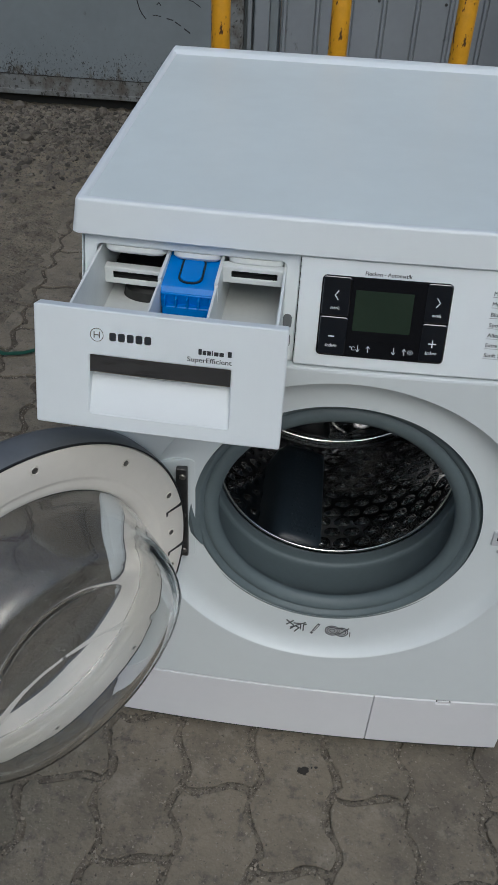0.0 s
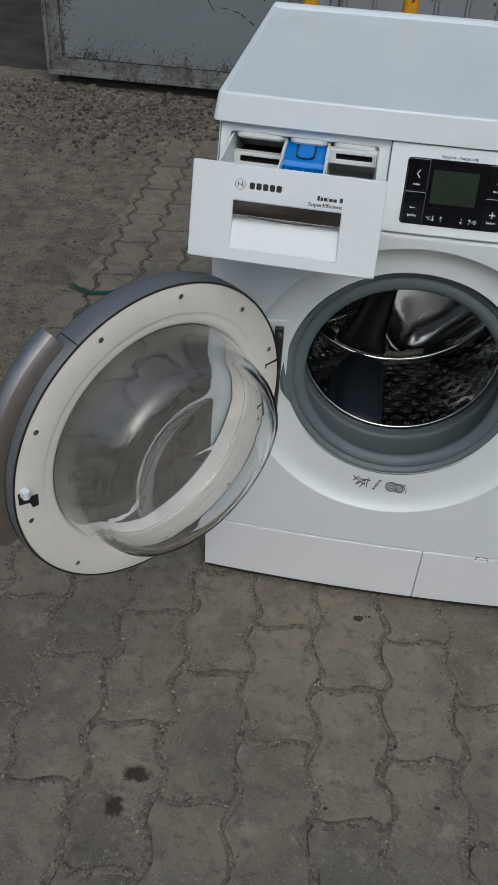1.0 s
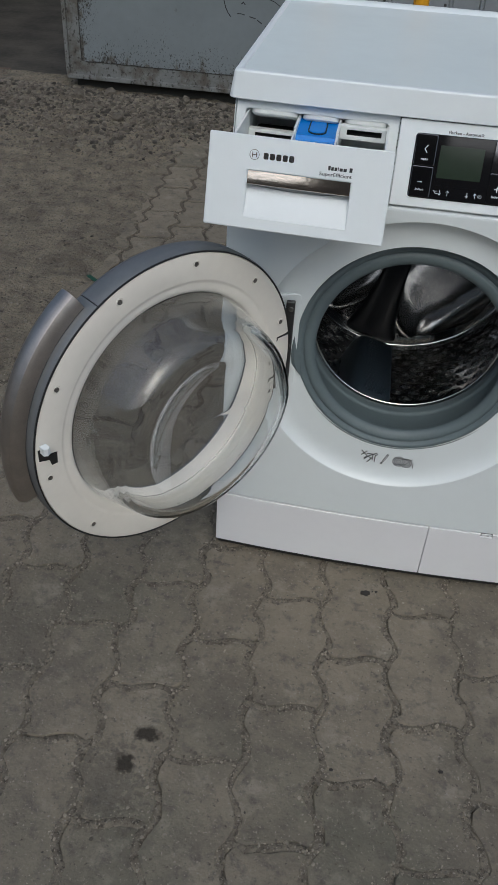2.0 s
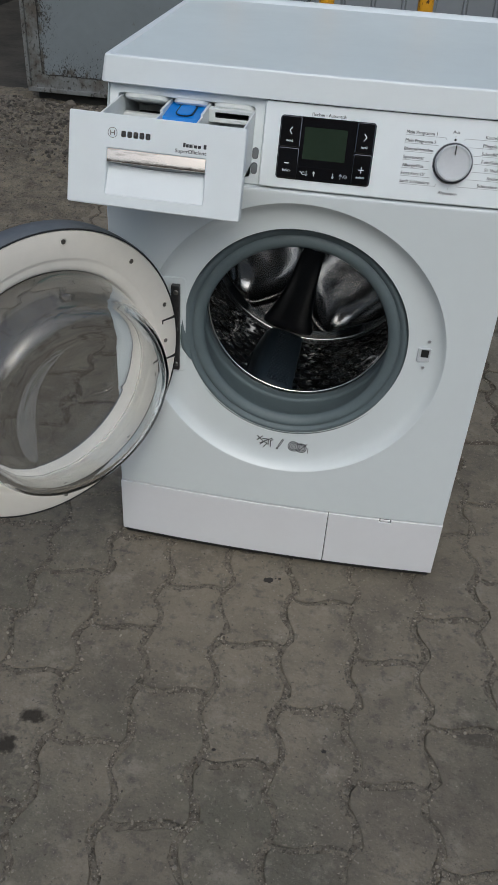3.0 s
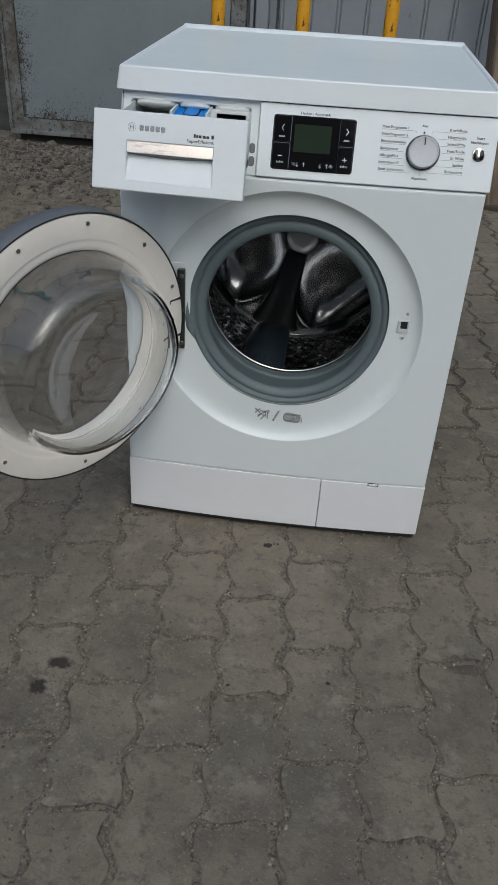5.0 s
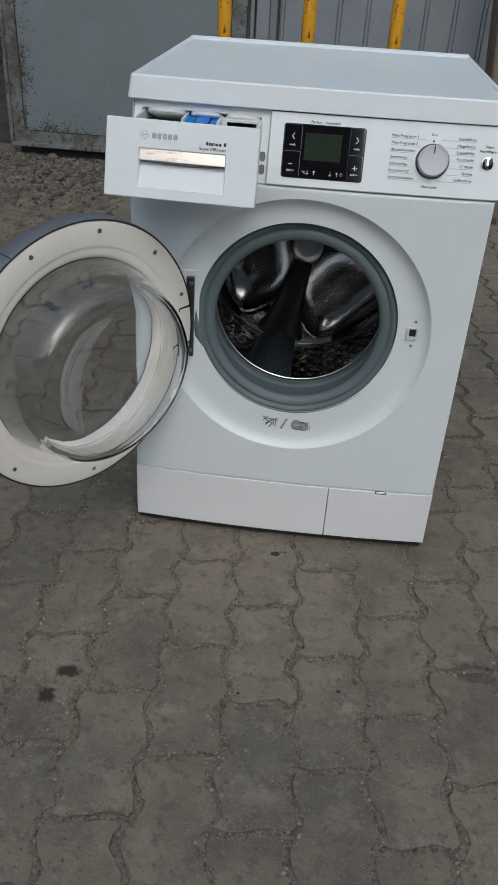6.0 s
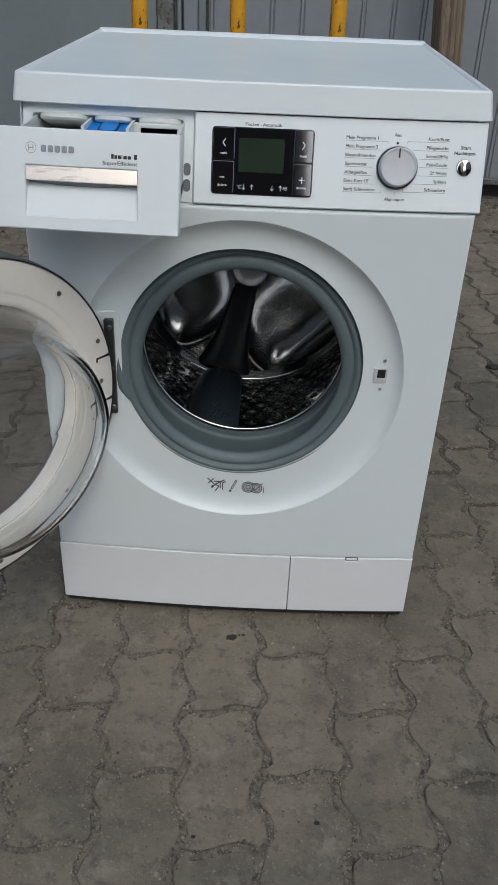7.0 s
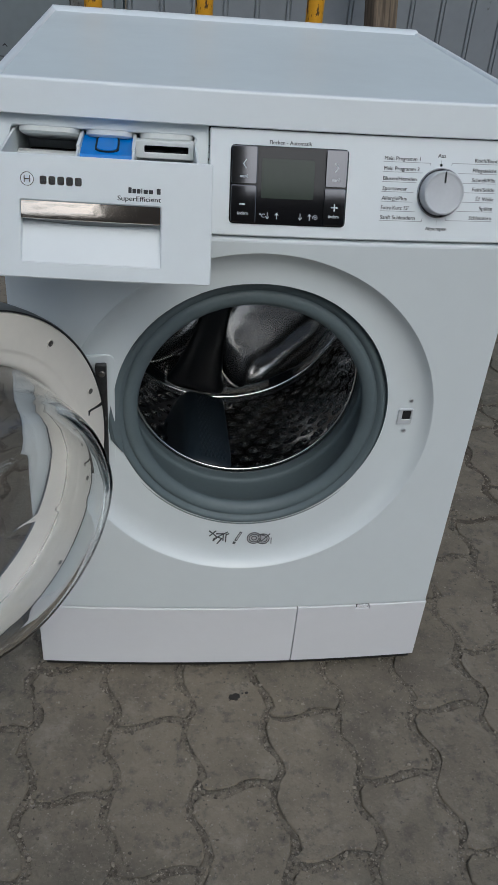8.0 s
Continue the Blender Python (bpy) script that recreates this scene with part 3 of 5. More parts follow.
def cabinet(parent):
    for x0, x1 in ((0.0, 0.0007), (W - 0.0007, W)):
        prof = [(0.012, 0.020), (0.594, 0.020), (0.600, 0.026), (0.600, 0.829), (0.046, 0.829), (0.010, 0.7185)]
        bm = loft([[(x0, y, z) for y, z in prof], [(x1, y, z) for y, z in prof]])
        part("side_panel", bm, WHITE, parent)
    part("back_panel", slab(0.001, W - 0.001, 0.022, 0.829, -0.599, -0.593, 0.002, 0.001, FACE), WHITE, parent)
    part("base_plate", slab(0.002, W - 0.002, 0.035, 0.592, 0.020, 0.024, 0.002, 0.001), DARK, parent)
    part("top_deck", slab(0.002, W - 0.002, 0.055, 0.591, 0.818, 0.824, 0.002, 0.001), DARK, parent)
    part("plinth", slab(0.0, 0.3908, 0.018, 0.1370, -0.030, 0.0004, 0.002, 0.0008, FACE), PLINTH, parent)
    o = [(0.3920, 0.018), (W, 0.018), (W, 0.1370), (0.5055, 0.1370), (0.5055, 0.1300), (0.4840, 0.1300), (0.4840, 0.1370), (0.3920, 0.1370)]
    flap = part("service_flap", loft([at_z(o, -0.030), at_z(o, -0.0016), at_z(shrink(o, 0.0007), 0.0002)], m=FACE), PLINTH, parent)
    # Black backing paints the shade inside the notch, which would render lit.
    part("notch_gap", slab(0.4842, 0.5053, 0.1302, 0.1366, -0.012, -0.0030, 0.001, 0.0004, FACE), DARK, flap)
    part("finger_notch", slab(0.4856, 0.5039, 0.1330, 0.1372, -0.0026, -0.0004, 0.001, 0.0005, FACE), PLINTH, flap)
    # Added black strip that deepens the contact shadow below the plinth.
    part("base_rail", slab(0.004, W - 0.004, 0.005, 0.034, 0.0065, 0.0178, 0.002, 0.0008), DARK, parent, "black strip standing in for the shade under the plinth")
    for x, y in ((0.05, 0.07), (W - 0.05, 0.07), (0.05, 0.55), (W - 0.05, 0.55)):
        part("foot", turned([(0.0, 0.0), (0.022, 0.0), (0.024, 0.003), (0.022, 0.010), (0.008, 0.012), (0.008, 0.0199), (0.0, 0.0199)], Matrix.Translation((x, y, 0)), 20), DARK, parent, "black rubber foot")


def lid(parent):
    x0, x1, y0, y1, z0, z1 = -0.0030, 0.6010, 0.0365, 0.6150, 0.8300, 0.8660
    k = 6
    def lp(ins, z, r=0.0045):
        return at_z(rrect(x0 + ins, x1 - ins, y0 + ins, y1 - ins, max(r - ins * 0.5, 0.0012), k), z)
    loops = [lp(0.010, z0), lp(-0.0042, z0), lp(-0.0056, z0 + 0.0014), lp(-0.0055, z0 + 0.0018), lp(-0.0005, z1 - 0.0034), lp(-0.0003, z1 - 0.0026), lp(0.0004, z1 - 0.0012), lp(0.0012, z1 - 0.0004), lp(0.0026, z1), lp(0.0031, z1 + 0.0001),
             lp(0.0064, z1 + 0.0001), lp(0.0072, z1 - 0.0002), lp(0.0090, z1 - 0.0014), lp(0.0104, z1 - 0.0045)]
    part("lid_frame", loft(loops, caps=(True, False)), PLASTIC, parent, angle=50)
    part("lid_panel", slab(x0 + 0.0098, x1 - 0.0098, y0 + 0.0098, y1 - 0.0098, z0 + 0.004, z1 - 0.0028, 0.003, 0.0004), TOP, parent, "smooth white laminate top")
    lip = [(0.5820, z1 - 0.0034), (0.5890, z1 + 0.0012), (0.5930, z1 + 0.0026), (0.6060, z1 + 0.0028), (0.6125, z1 + 0.0018), (0.6140, z1 - 0.0016)]
    part("rear_lip", loft([[(x, y, z) for y, z in lip] for x in (x0 + 0.004, x1 - 0.004)]), PLASTIC, parent, "low raised rear edge of the lid")


def fascia(parent):
    f = part("fascia", slab(0.2275, 0.6025, -0.0035, 0.1082, -0.014, 0.0, 0.0015, 0.0012, FASCIA), PLASTIC, parent, "white control panel with grey German lettering")
    # display block
    d = part("display", slab(0.2500, 0.3806, 0.0095, 0.0920, 0.0001, 0.0016, 0.0045, 0.0006, FASCIA), BLACK, parent, "glossy black display block with mirror buttons")
    part("bezel", slab(0.2806, 0.3540, 0.0275, 0.0905, 0.0016, 0.0020, 0.001, 0.0002, FASCIA), BLACK, d)
    part("screen", slab(0.2845, 0.3430, 0.0375, 0.0790, 0.0020, 0.0022, 0.001, 0.0001, FASCIA), LCD, d, "blank grey-green liquid crystal screen")
    for x0, x1, s0, s1 in ((0.2512, 0.2793, 0.0515, 0.0910), (0.2512, 0.2793, 0.0107, 0.0503), (0.3552, 0.3795, 0.0515, 0.0910), (0.3552, 0.3795, 0.0107, 0.0503)):
        o = rrect(x0, x1, s0, s1, 0.002, 4)
        i = rrect(x0 + 0.0008, x1 - 0.0008, s0 + 0.0008, s1 - 0.0008, 0.0014, 4)
        part("button", loft([at_z(o, 0.0016), at_z(o, 0.0026), at_z(i, 0.0030)], m=FASCIA), MIRROR, d, "dark mirror push button", 5)
    z = 0.0031
    part("arrow_mark", stroke([(0.2672, 0.0768), (0.2640, 0.0725), (0.2672, 0.0682)], 0.0011, z, FASCIA), PALE, d)
    part("arrow_mark", stroke([(0.3660, 0.0768), (0.3692, 0.0725), (0.3660, 0.0682)], 0.0011, z, FASCIA), PALE, d)
    part("minus_mark", stroke([(0.2615, 0.0302), (0.2668, 0.0302)], 0.0013, z, FASCIA), PALE, d)
    part("plus_mark", stroke([(0.3672, 0.0268), (0.3672, 0.0338)], 0.0012, z, FASCIA, stroke([(0.3637, 0.0303), (0.3707, 0.0303)], 0.0012, z, FASCIA)), PALE, d)
    for words, x, s, wd in (("menü", 0.2650, 0.0585, 0.0085), ("menü", 0.3672, 0.0585, 0.0085), ("ändern", 0.2645, 0.0195, 0.0115), ("ändern", 0.3668, 0.0195, 0.0115)):
        lettering("lettering", words, wd, 0.0037, x, s - 0.0004, FASCIA @ Matrix.Translation((0, 0, z)), PALE, d, "center")
    lettering("lettering", "°C", 0.0060, 0.0042, 0.2835, 0.0170, FASCIA @ Matrix.Translation((0, 0, 0.0018)), PALE, d)
    for x, up in ((0.2925, False), (0.3030, True), (0.3293, False), (0.3400, True)):
        tip, end = (0.0222, 0.0158) if up else (0.0158, 0.0222)
        g = 0.0022 if not up else -0.0022
        part("arrow_mark", stroke([(x, end), (x, tip)], 0.0007, 0.0017, FASCIA, stroke([(x - 0.0018, tip + g), (x, tip), (x + 0.0018, tip + g)], 0.0007, 0.0017, FASCIA)), PALE, d)
    spiral = [(0.3466 + (0.0006 + 0.00036 * i / 2) * math.cos(i * 0.7), 0.0188 + (0.0006 + 0.00036 * i / 2) * math.sin(i * 0.7)) for i in range(15)]
    part("spin_mark", stroke(spiral, 0.0005, 0.0017, FASCIA), PALE, d)
    # program lettering
    M0 = FASCIA @ Matrix.Translation((0, 0, 0.00025))
    lettering("lettering", "Flecken - Automatik", 0.0465, 0.0042, 0.2920, 0.0940, M0, INK, f)
    left = (("Mein Programm 1", 0.0410, 0.0838, 0.4745), ("Mein Programm 2", 0.0410, 0.0732, 0.4660), ("Blusen/Hemden", 0.0385, 0.0626, 0.4595), ("Sportswear", 0.0285, 0.0520, 0.4570),
            ("AllergiePlus", 0.0290, 0.0415, 0.4570), ("Extra Kurz 15'", 0.0320, 0.0312, 0.4610), ("Sanft Schleudern", 0.0405, 0.0207, 0.4700))
    right = (("Koch/Bunt", 0.0270, 0.0845, 0.5000), ("Pflegeleicht", 0.0285, 0.0740, 0.5085), ("Schnell/Mix", 0.0285, 0.0637, 0.5150), ("Fein/Seide", 0.0270, 0.0535, 0.5175),
             ("Wolle", 0.0138, 0.0432, 0.5165), ("Spülen", 0.0162, 0.0330, 0.5110), ("Schleudern", 0.0275, 0.0225, 0.4985))
    for words, wd, s, end in left:
        lettering("lettering", words, wd, 0.0044, 0.4212, s - 0.0004, M0, INK, f)
        pts = [(0.4205, s - 0.0021), (end, s - 0.0021)]
        pts += [(end + 0.0006, s - 0.0048)] if "1" == words[-1] else [(end + 0.0006, s + 0.0012)] if "Sanft" in words else []
        part("rule", stroke(pts, 0.0005, 0.0001, FASCIA), LINE, f)
    for words, wd, s, end in right:
        lettering("lettering", words, wd, 0.0044, 0.5535, s - 0.0004, M0, INK, f, "right")
        pts = [(0.5540, s - 0.0021), (end, s - 0.0021)]
        pts += [(end - 0.0006, s - 0.0048)] if "Koch" in words else [(end - 0.0006, s + 0.0012)] if "Schleu" in words else []
        part("rule", stroke(pts, 0.0005, 0.0001, FASCIA), LINE, f)
    wool = stroke([(0.5320, 0.0432), (0.5360, 0.0432), (0.5368, 0.0470)], 0.0005, 0.0001, FASCIA)
    stroke([(0.5322, 0.0460), (0.5338, 0.0476), (0.5354, 0.0460), (0.5338, 0.0444), (0.5322, 0.0460)], 0.0005, 0.0001, FASCIA, wool)
    part("wool_mark", wool, INK, f)
    lettering("lettering", "Aus", 0.0090, 0.0043, 0.4870, 0.0880, M0, INK, f, "center")
    lettering("lettering", "Abpumpen", 0.0255, 0.0043, 0.4878, 0.0092, M0, INK, f, "center")
    part("rule", stroke([(0.4872, 0.0805), (0.4872, 0.0850)], 0.0004, 0.0001, FASCIA), LINE, f)
    part("rule", stroke([(0.4878, 0.0158), (0.4878, 0.0200)], 0.0004, 0.0001, FASCIA), LINE, f)
    lettering("lettering", "Start", 0.0130, 0.0044, 0.5757, 0.0750, M0, INK, f, "center", 0.008)
    lettering("lettering", "Nachlegen", 0.0268, 0.0044, 0.5748, 0.0682, M0, INK, f, "center", 0.008)
    # rotary knob
    k = FASCIA @ Matrix.Translation((0.4887, 0.0500, 0))
    knob = part("knob", turned([(0.0242, 0.0006), (0.0240, 0.011), (0.0236, 0.0140), (0.0228, 0.0154), (0.0219, 0.0158), (0.0212, 0.0156), (0.0206, 0.0150), (0.0190, 0.0146), (0.010, 0.0143), (0.0, 0.0142)], k, 64, caps=(False, False)), KNOB, parent, "round satin grey program knob")
    part("knob_collar", turned([(0.0252, 0.0001), (0.0252, 0.0010), (0.0249, 0.0012), (0.0246, 0.0010), (0.0243, 0.0004)], k, 64), BLACK, knob, "black and chrome ring")
    part("knob_ring", turned([(0.0272, 0.0001), (0.0271, 0.0014), (0.0266, 0.0019), (0.0258, 0.0016), (0.0253, 0.0001)], k, 64), CHROME, knob)
    part("pointer", slab(-0.0008, 0.0008, 0.0105, 0.0222, 0.0140, 0.0163, 0.0004, 0.0002, k), BLACK, knob)
    part("indicator_lamp", turned([(0.0, 0.0008), (0.0013, 0.0006), (0.0016, 0.0001)], FASCIA @ Matrix.Translation((0.4872, 0.0800, 0)), 12), BLACK, f)
    # start button
    s = FASCIA @ Matrix.Translation((0.5758, 0.0525, 0))
    st = part("start_button", turned([(0.0106, 0.0001), (0.0104, 0.0016), (0.0094, 0.0026), (0.005, 0.0030), (0.0, 0.0031)], s, 36), CHROME, parent, "round chrome start button with two dark bars")
    for sx in (-1, 1):
        o = [(sx * (0.0056 - 0.0016 * abs(math.sin(a))) + 0.0033 * math.cos(a), -0.0004 + 0.0084 * math.sin(a)) for a in [2 * math.pi * i / 14 for i in range(14)]]
        part("bar", loft([at_z(o, 0.0026), at_z(o, 0.0036), at_z([(x * 0.9, y * 0.92) for x, y in o], 0.0040)], m=s), BLACK, st)


def drawer_housing(parent):
    h = part("drawer_housing", holed((0.0015, 0.2265, -0.003, 0.1135), (0.0145, 0.2125, 0.006, 0.0990), -0.024, -0.009, 0.002, 0.005, 0.001, FASCIA), PLASTIC, parent, "white frame round the drawer slot")
    inn = rrect(0.0146, 0.2124, 0.0062, 0.0988, 0.005, 5)
    part("slot_lining", loft([at_z(inn, -0.0241), at_z(inn, -0.17), at_z(shrink(inn, 0.002), -0.171)], m=FASCIA, caps=(False, True)), TRAY, h)
    for s in (0.0385, 0.0185):
        o = rrect(0.2134, 0.2224, s - 0.0078, s + 0.0078, 0.0042, 6)
        part("guide_hole", loft([at_z(o, -0.0089), at_z(shrink(o, 0.0006), -0.0082), at_z(shrink(o, 0.0010), -0.0088)], m=FASCIA, caps=(False, True)), SILVER, h)
    for x0, x1, mat in ((0.022, 0.087, TRAY), (0.094, 0.145, TRAY), (0.152, 0.210, TRAY)):
        o = rrect(x0, x1, -0.100, -0.006, 0.016, 7)
        loops = [[(x, 0.0987, y) for x, y in o], [(x, 0.0940, y) for x, y in o], [(x, 0.0916, y) for x, y in shrink(o, 0.0035)]]
        part("water_cap", loft(loops, m=FASCIA), mat, h, "rounded water inlet cap")


def drawer(parent):
    T = 0.016
    hole = (0.0455, 0.1750, 0.0125, 0.0680)
    d = part("drawer_front", holed((-0.0060, 0.2235, -0.0030, 0.1090), hole, -T, 0.0, 0.0022, 0.0016, 0.0012, DRAWER), PLASTIC, parent, "white detergent drawer front with chrome grip")
    x0, x1, s0, s1 = hole
    # sloping finger recess
    n = 10
    prof = [(s0 + (s1 - 0.004 - s0) * i / n, -0.0005 - 0.019 * (i / n) ** 1.2) for i in range(n + 1)] + [(s1 + 0.002, -0.020)]
    back = [(s, z - 0.002) for s, z in prof]
    outline = prof + back[::-1]
    part("grip_recess", loft([[(x0 - 0.0015, s, z) for s, z in outline], [(x1 + 0.0015, s, z) for s, z in outline]], m=DRAWER), PLASTIC, d)
    for xa, xb in ((x0 - 0.003, x0 - 0.0001), (x1 + 0.0001, x1 + 0.003)):
        o = [(s0 - 0.002, -T + 0.001), (s1 + 0.002, -T + 0.001), (s1 + 0.002, -0.022), (s0 + 0.03, -0.022)]
        part("grip_cheek", loft([[(xa, s, z) for s, z in o], [(xb, s, z) for s, z in o]], m=DRAWER), PLASTIC, d)
    # chrome strip, slightly bowed, with a rounded lower lip
    loops, lips = [], []
    for i in range(25):
        u = i / 24
        x = x0 + 0.0004 + (x1 - x0 - 0.0008) * u
        bow = 0.0055 * math.sin(math.pi * u)
        loops.append([(x, 0.0678, -0.0021), (x, 0.0640, -0.0018), (x, 0.0590, -0.0014), (x, 0.0545, -0.0011), (x, 0.0522, -0.0010), (x, 0.0516, -0.0018), (x, 0.0520, -0.0090), (x, 0.0678, -0.0090)])
        lips.append([(x, 0.0515, -0.0022), (x, 0.0514 - 0.45 * bow, -0.0090), (x, 0.0512 - bow, -0.0168), (x, 0.0518, -0.0178)])
    strip = part("grip_strip", loft(loops, m=DRAWER), STRIP, d, "chrome grip strip with painted brown reflection streaks")
    part("grip_lip", loft(lips, m=DRAWER), SILVER, strip, "dark bowed underside of the grip")
    # maker's mark as plain shapes and bars
    M0 = DRAWER
    bm = turned([(0.0062, 0.0001), (0.0062, 0.0003), (0.0057, 0.0003), (0.0057, 0.0001)], M0 @ Matrix.Translation((0.0525, 0.0868, 0)), 28)
    stroke([(0.0500, 0.0840), (0.0500, 0.0896)], 0.0008, 0.0001, M0, bm)
    stroke([(0.0550, 0.0840), (0.0550, 0.0896)], 0.0008, 0.0001, M0, bm)
    stroke([(0.0500, 0.0868), (0.0550, 0.0868)], 0.0008, 0.0001, M0, bm)
    part("emblem", bm, PALEINK, d)
    for x in (0.0640, 0.0720, 0.0800, 0.0880, 0.0960):
        part("name_bar", slab(x, x + 0.0062, 0.0826, 0.0902, 0.0001, 0.0003, 0.0016, 0.00005, M0), PALEINK, d, "worn silver bar of a maker's name")
    for x, wd, h in ((0.1450, 0.0030, 0.0052), (0.1487, 0.0034, 0.0040), (0.1528, 0.0034, 0.0040), (0.1569, 0.0010, 0.0046), (0.1590, 0.0040, 0.0036), (0.1638, 0.0040, 0.0036), (0.1712, 0.0036, 0.0052)):
        part("model_bar", slab(x, x + wd, 0.0794, 0.0794 + h, 0.0001, 0.0003, 0.0005, 0.00005, M0), INK, d, "small dark bar of a model name")
    lettering("lettering", "SuperEfficient", 0.0400, 0.0046, 0.1350, 0.0724, M0 @ Matrix.Translation((0, 0, 0.00025)), INK, d)
    # compartments
    yf, yb, zt, zb = -0.085, 0.130, 0.8120, 0.748
    def wall(xa, xb, y0, y1, ztop, zbot=zb):
        prof = [(y0, zbot), (y1, zbot), (y1, ztop), (y0, ztop)]
        return loft([[(xa, y, z) for y, z in prof], [(xb, y, z) for y, z in prof]])
    for xa, xb in ((0.0165, 0.0190), (0.2105, 0.2130)):
        part("tray_wall", wall(xa, xb, yf - 0.02, yb, zt), TRAY, d)
    for xa, xb in ((0.0890, 0.0912), (0.1455, 0.1478)):
        bm = wall(xa, xb, yf - 0.02, yb, zt - 0.003)
        part("divider", bm, TRAY, d)
        part("divider_rib", wall(xa - 0.0006, xb + 0.0006, -0.009, yb, zt + 0.0005, zt - 0.02), TRAY, d)
    part("tray_floor", slab(0.0165, 0.2130, yf - 0.02, yb, zb - 0.003, zb, 0.002, 0.0005), TRAY, d)
    part("tray_back", slab(0.0165, 0.2130, zb, zt, -yb - 0.003, -yb, 0.002, 0.0005, FACE), TRAY, d)
    for xa, xb in ((0.0192, 0.0888), (0.1480, 0.2103)):
        # upright bridge with a narrow slot, near the back of the compartment
        yy, za, zc = (0.045, 0.770, 0.7885) if xa < 0.1 else (0.031, 0.7930, 0.8108)
        br = part("bridge", holed((xa, xb, za, zc), (xa + 0.009, xb - 0.006, za + 0.0060, zc - 0.0045), -yy - 0.002, -yy, 0.001, 0.001, 0.0006, FACE), TRAY, d, "white bridge with a narrow dark slot")
        part("bridge_top", slab(xa, xb, yy + 0.0022, yy + 0.012, zc - 0.0022, zc, 0.001, 0.0004), TRAY, br)
        part("siphon_cover", slab(xa + 0.002, xb - 0.002, yy + 0.014, 0.122, za - 0.004, za + 0.004, 0.008, 0.002), DARK, d)
        if xa < 0.1:
            m = Matrix.Translation(((xa + xb) / 2 + 0.006, 0.066, zb + 0.0005)) @ Matrix.Diagonal((1.0, 0.70, 1, 1))
            part("siphon", turned([(0.0, 0.014), (0.019, 0.013), (0.024, 0.010), (0.026, 0.0)], m, 30), SIPHON, d, "dark grey siphon in the compartment")
    # blue insert
    x0, x1 = 0.0918, 0.1450
    prof = [(-0.010, 0.770), (-0.014, 0.7985), (-0.009, 0.8045), (0.060, 0.809), (0.060, 0.764), (-0.004, 0.764)]
    ins = part("liquid_insert", loft([[(x0, y, z) for y, z in prof], [(x1, y, z) for y, z in prof]]), BLUE, d, "blue plastic liquid detergent flap")
    o = rrect(0.1060, 0.1310, -0.002, 0.046, 0.011, 7)
    slope = lambda pts, dz: [(x, y, 0.8045 + 0.0652 * (y + 0.009) + dz) for x, y in pts]
    part("flap_rim", loft([slope(o, 0.0), slope(o, 0.0016), slope(shrink(o, 0.0016), 0.0016), slope(shrink(o, 0.0016), 0.0)], ring=True), NAVY, ins)
    part("flap_rim", loft([slope(shrink(o, 0.0016), 0.0), slope(shrink(o, 0.0022), 0.0022), slope(shrink(o, 0.0040), 0.0022)], caps=(False, True)), BLUE, ins)
    for i in range(5):
        x = x0 + 0.004 + i * 0.0113
        part("rib", loft([[(x + a, y, z) for y, z in ((-0.0125, 0.782), (-0.0140, 0.7978), (-0.0225, 0.7978), (-0.0205, 0.788))] for a in (0, 0.0016)]), BLUE, ins)
    part("rib_cap", slab(x0, x1, -0.0152, -0.0120, 0.7979, 0.8000, 0.001, 0.0005), BLUE, ins)
    part("insert_front", slab(x0 + 0.002, x1 - 0.004, 0.764, 0.788, 0.0080, 0.0190, 0.003, 0.001, FACE), BLUE, ins)


TUB_LEAN = -2.9                                    # the tub leans back, its mouth turned slightly up


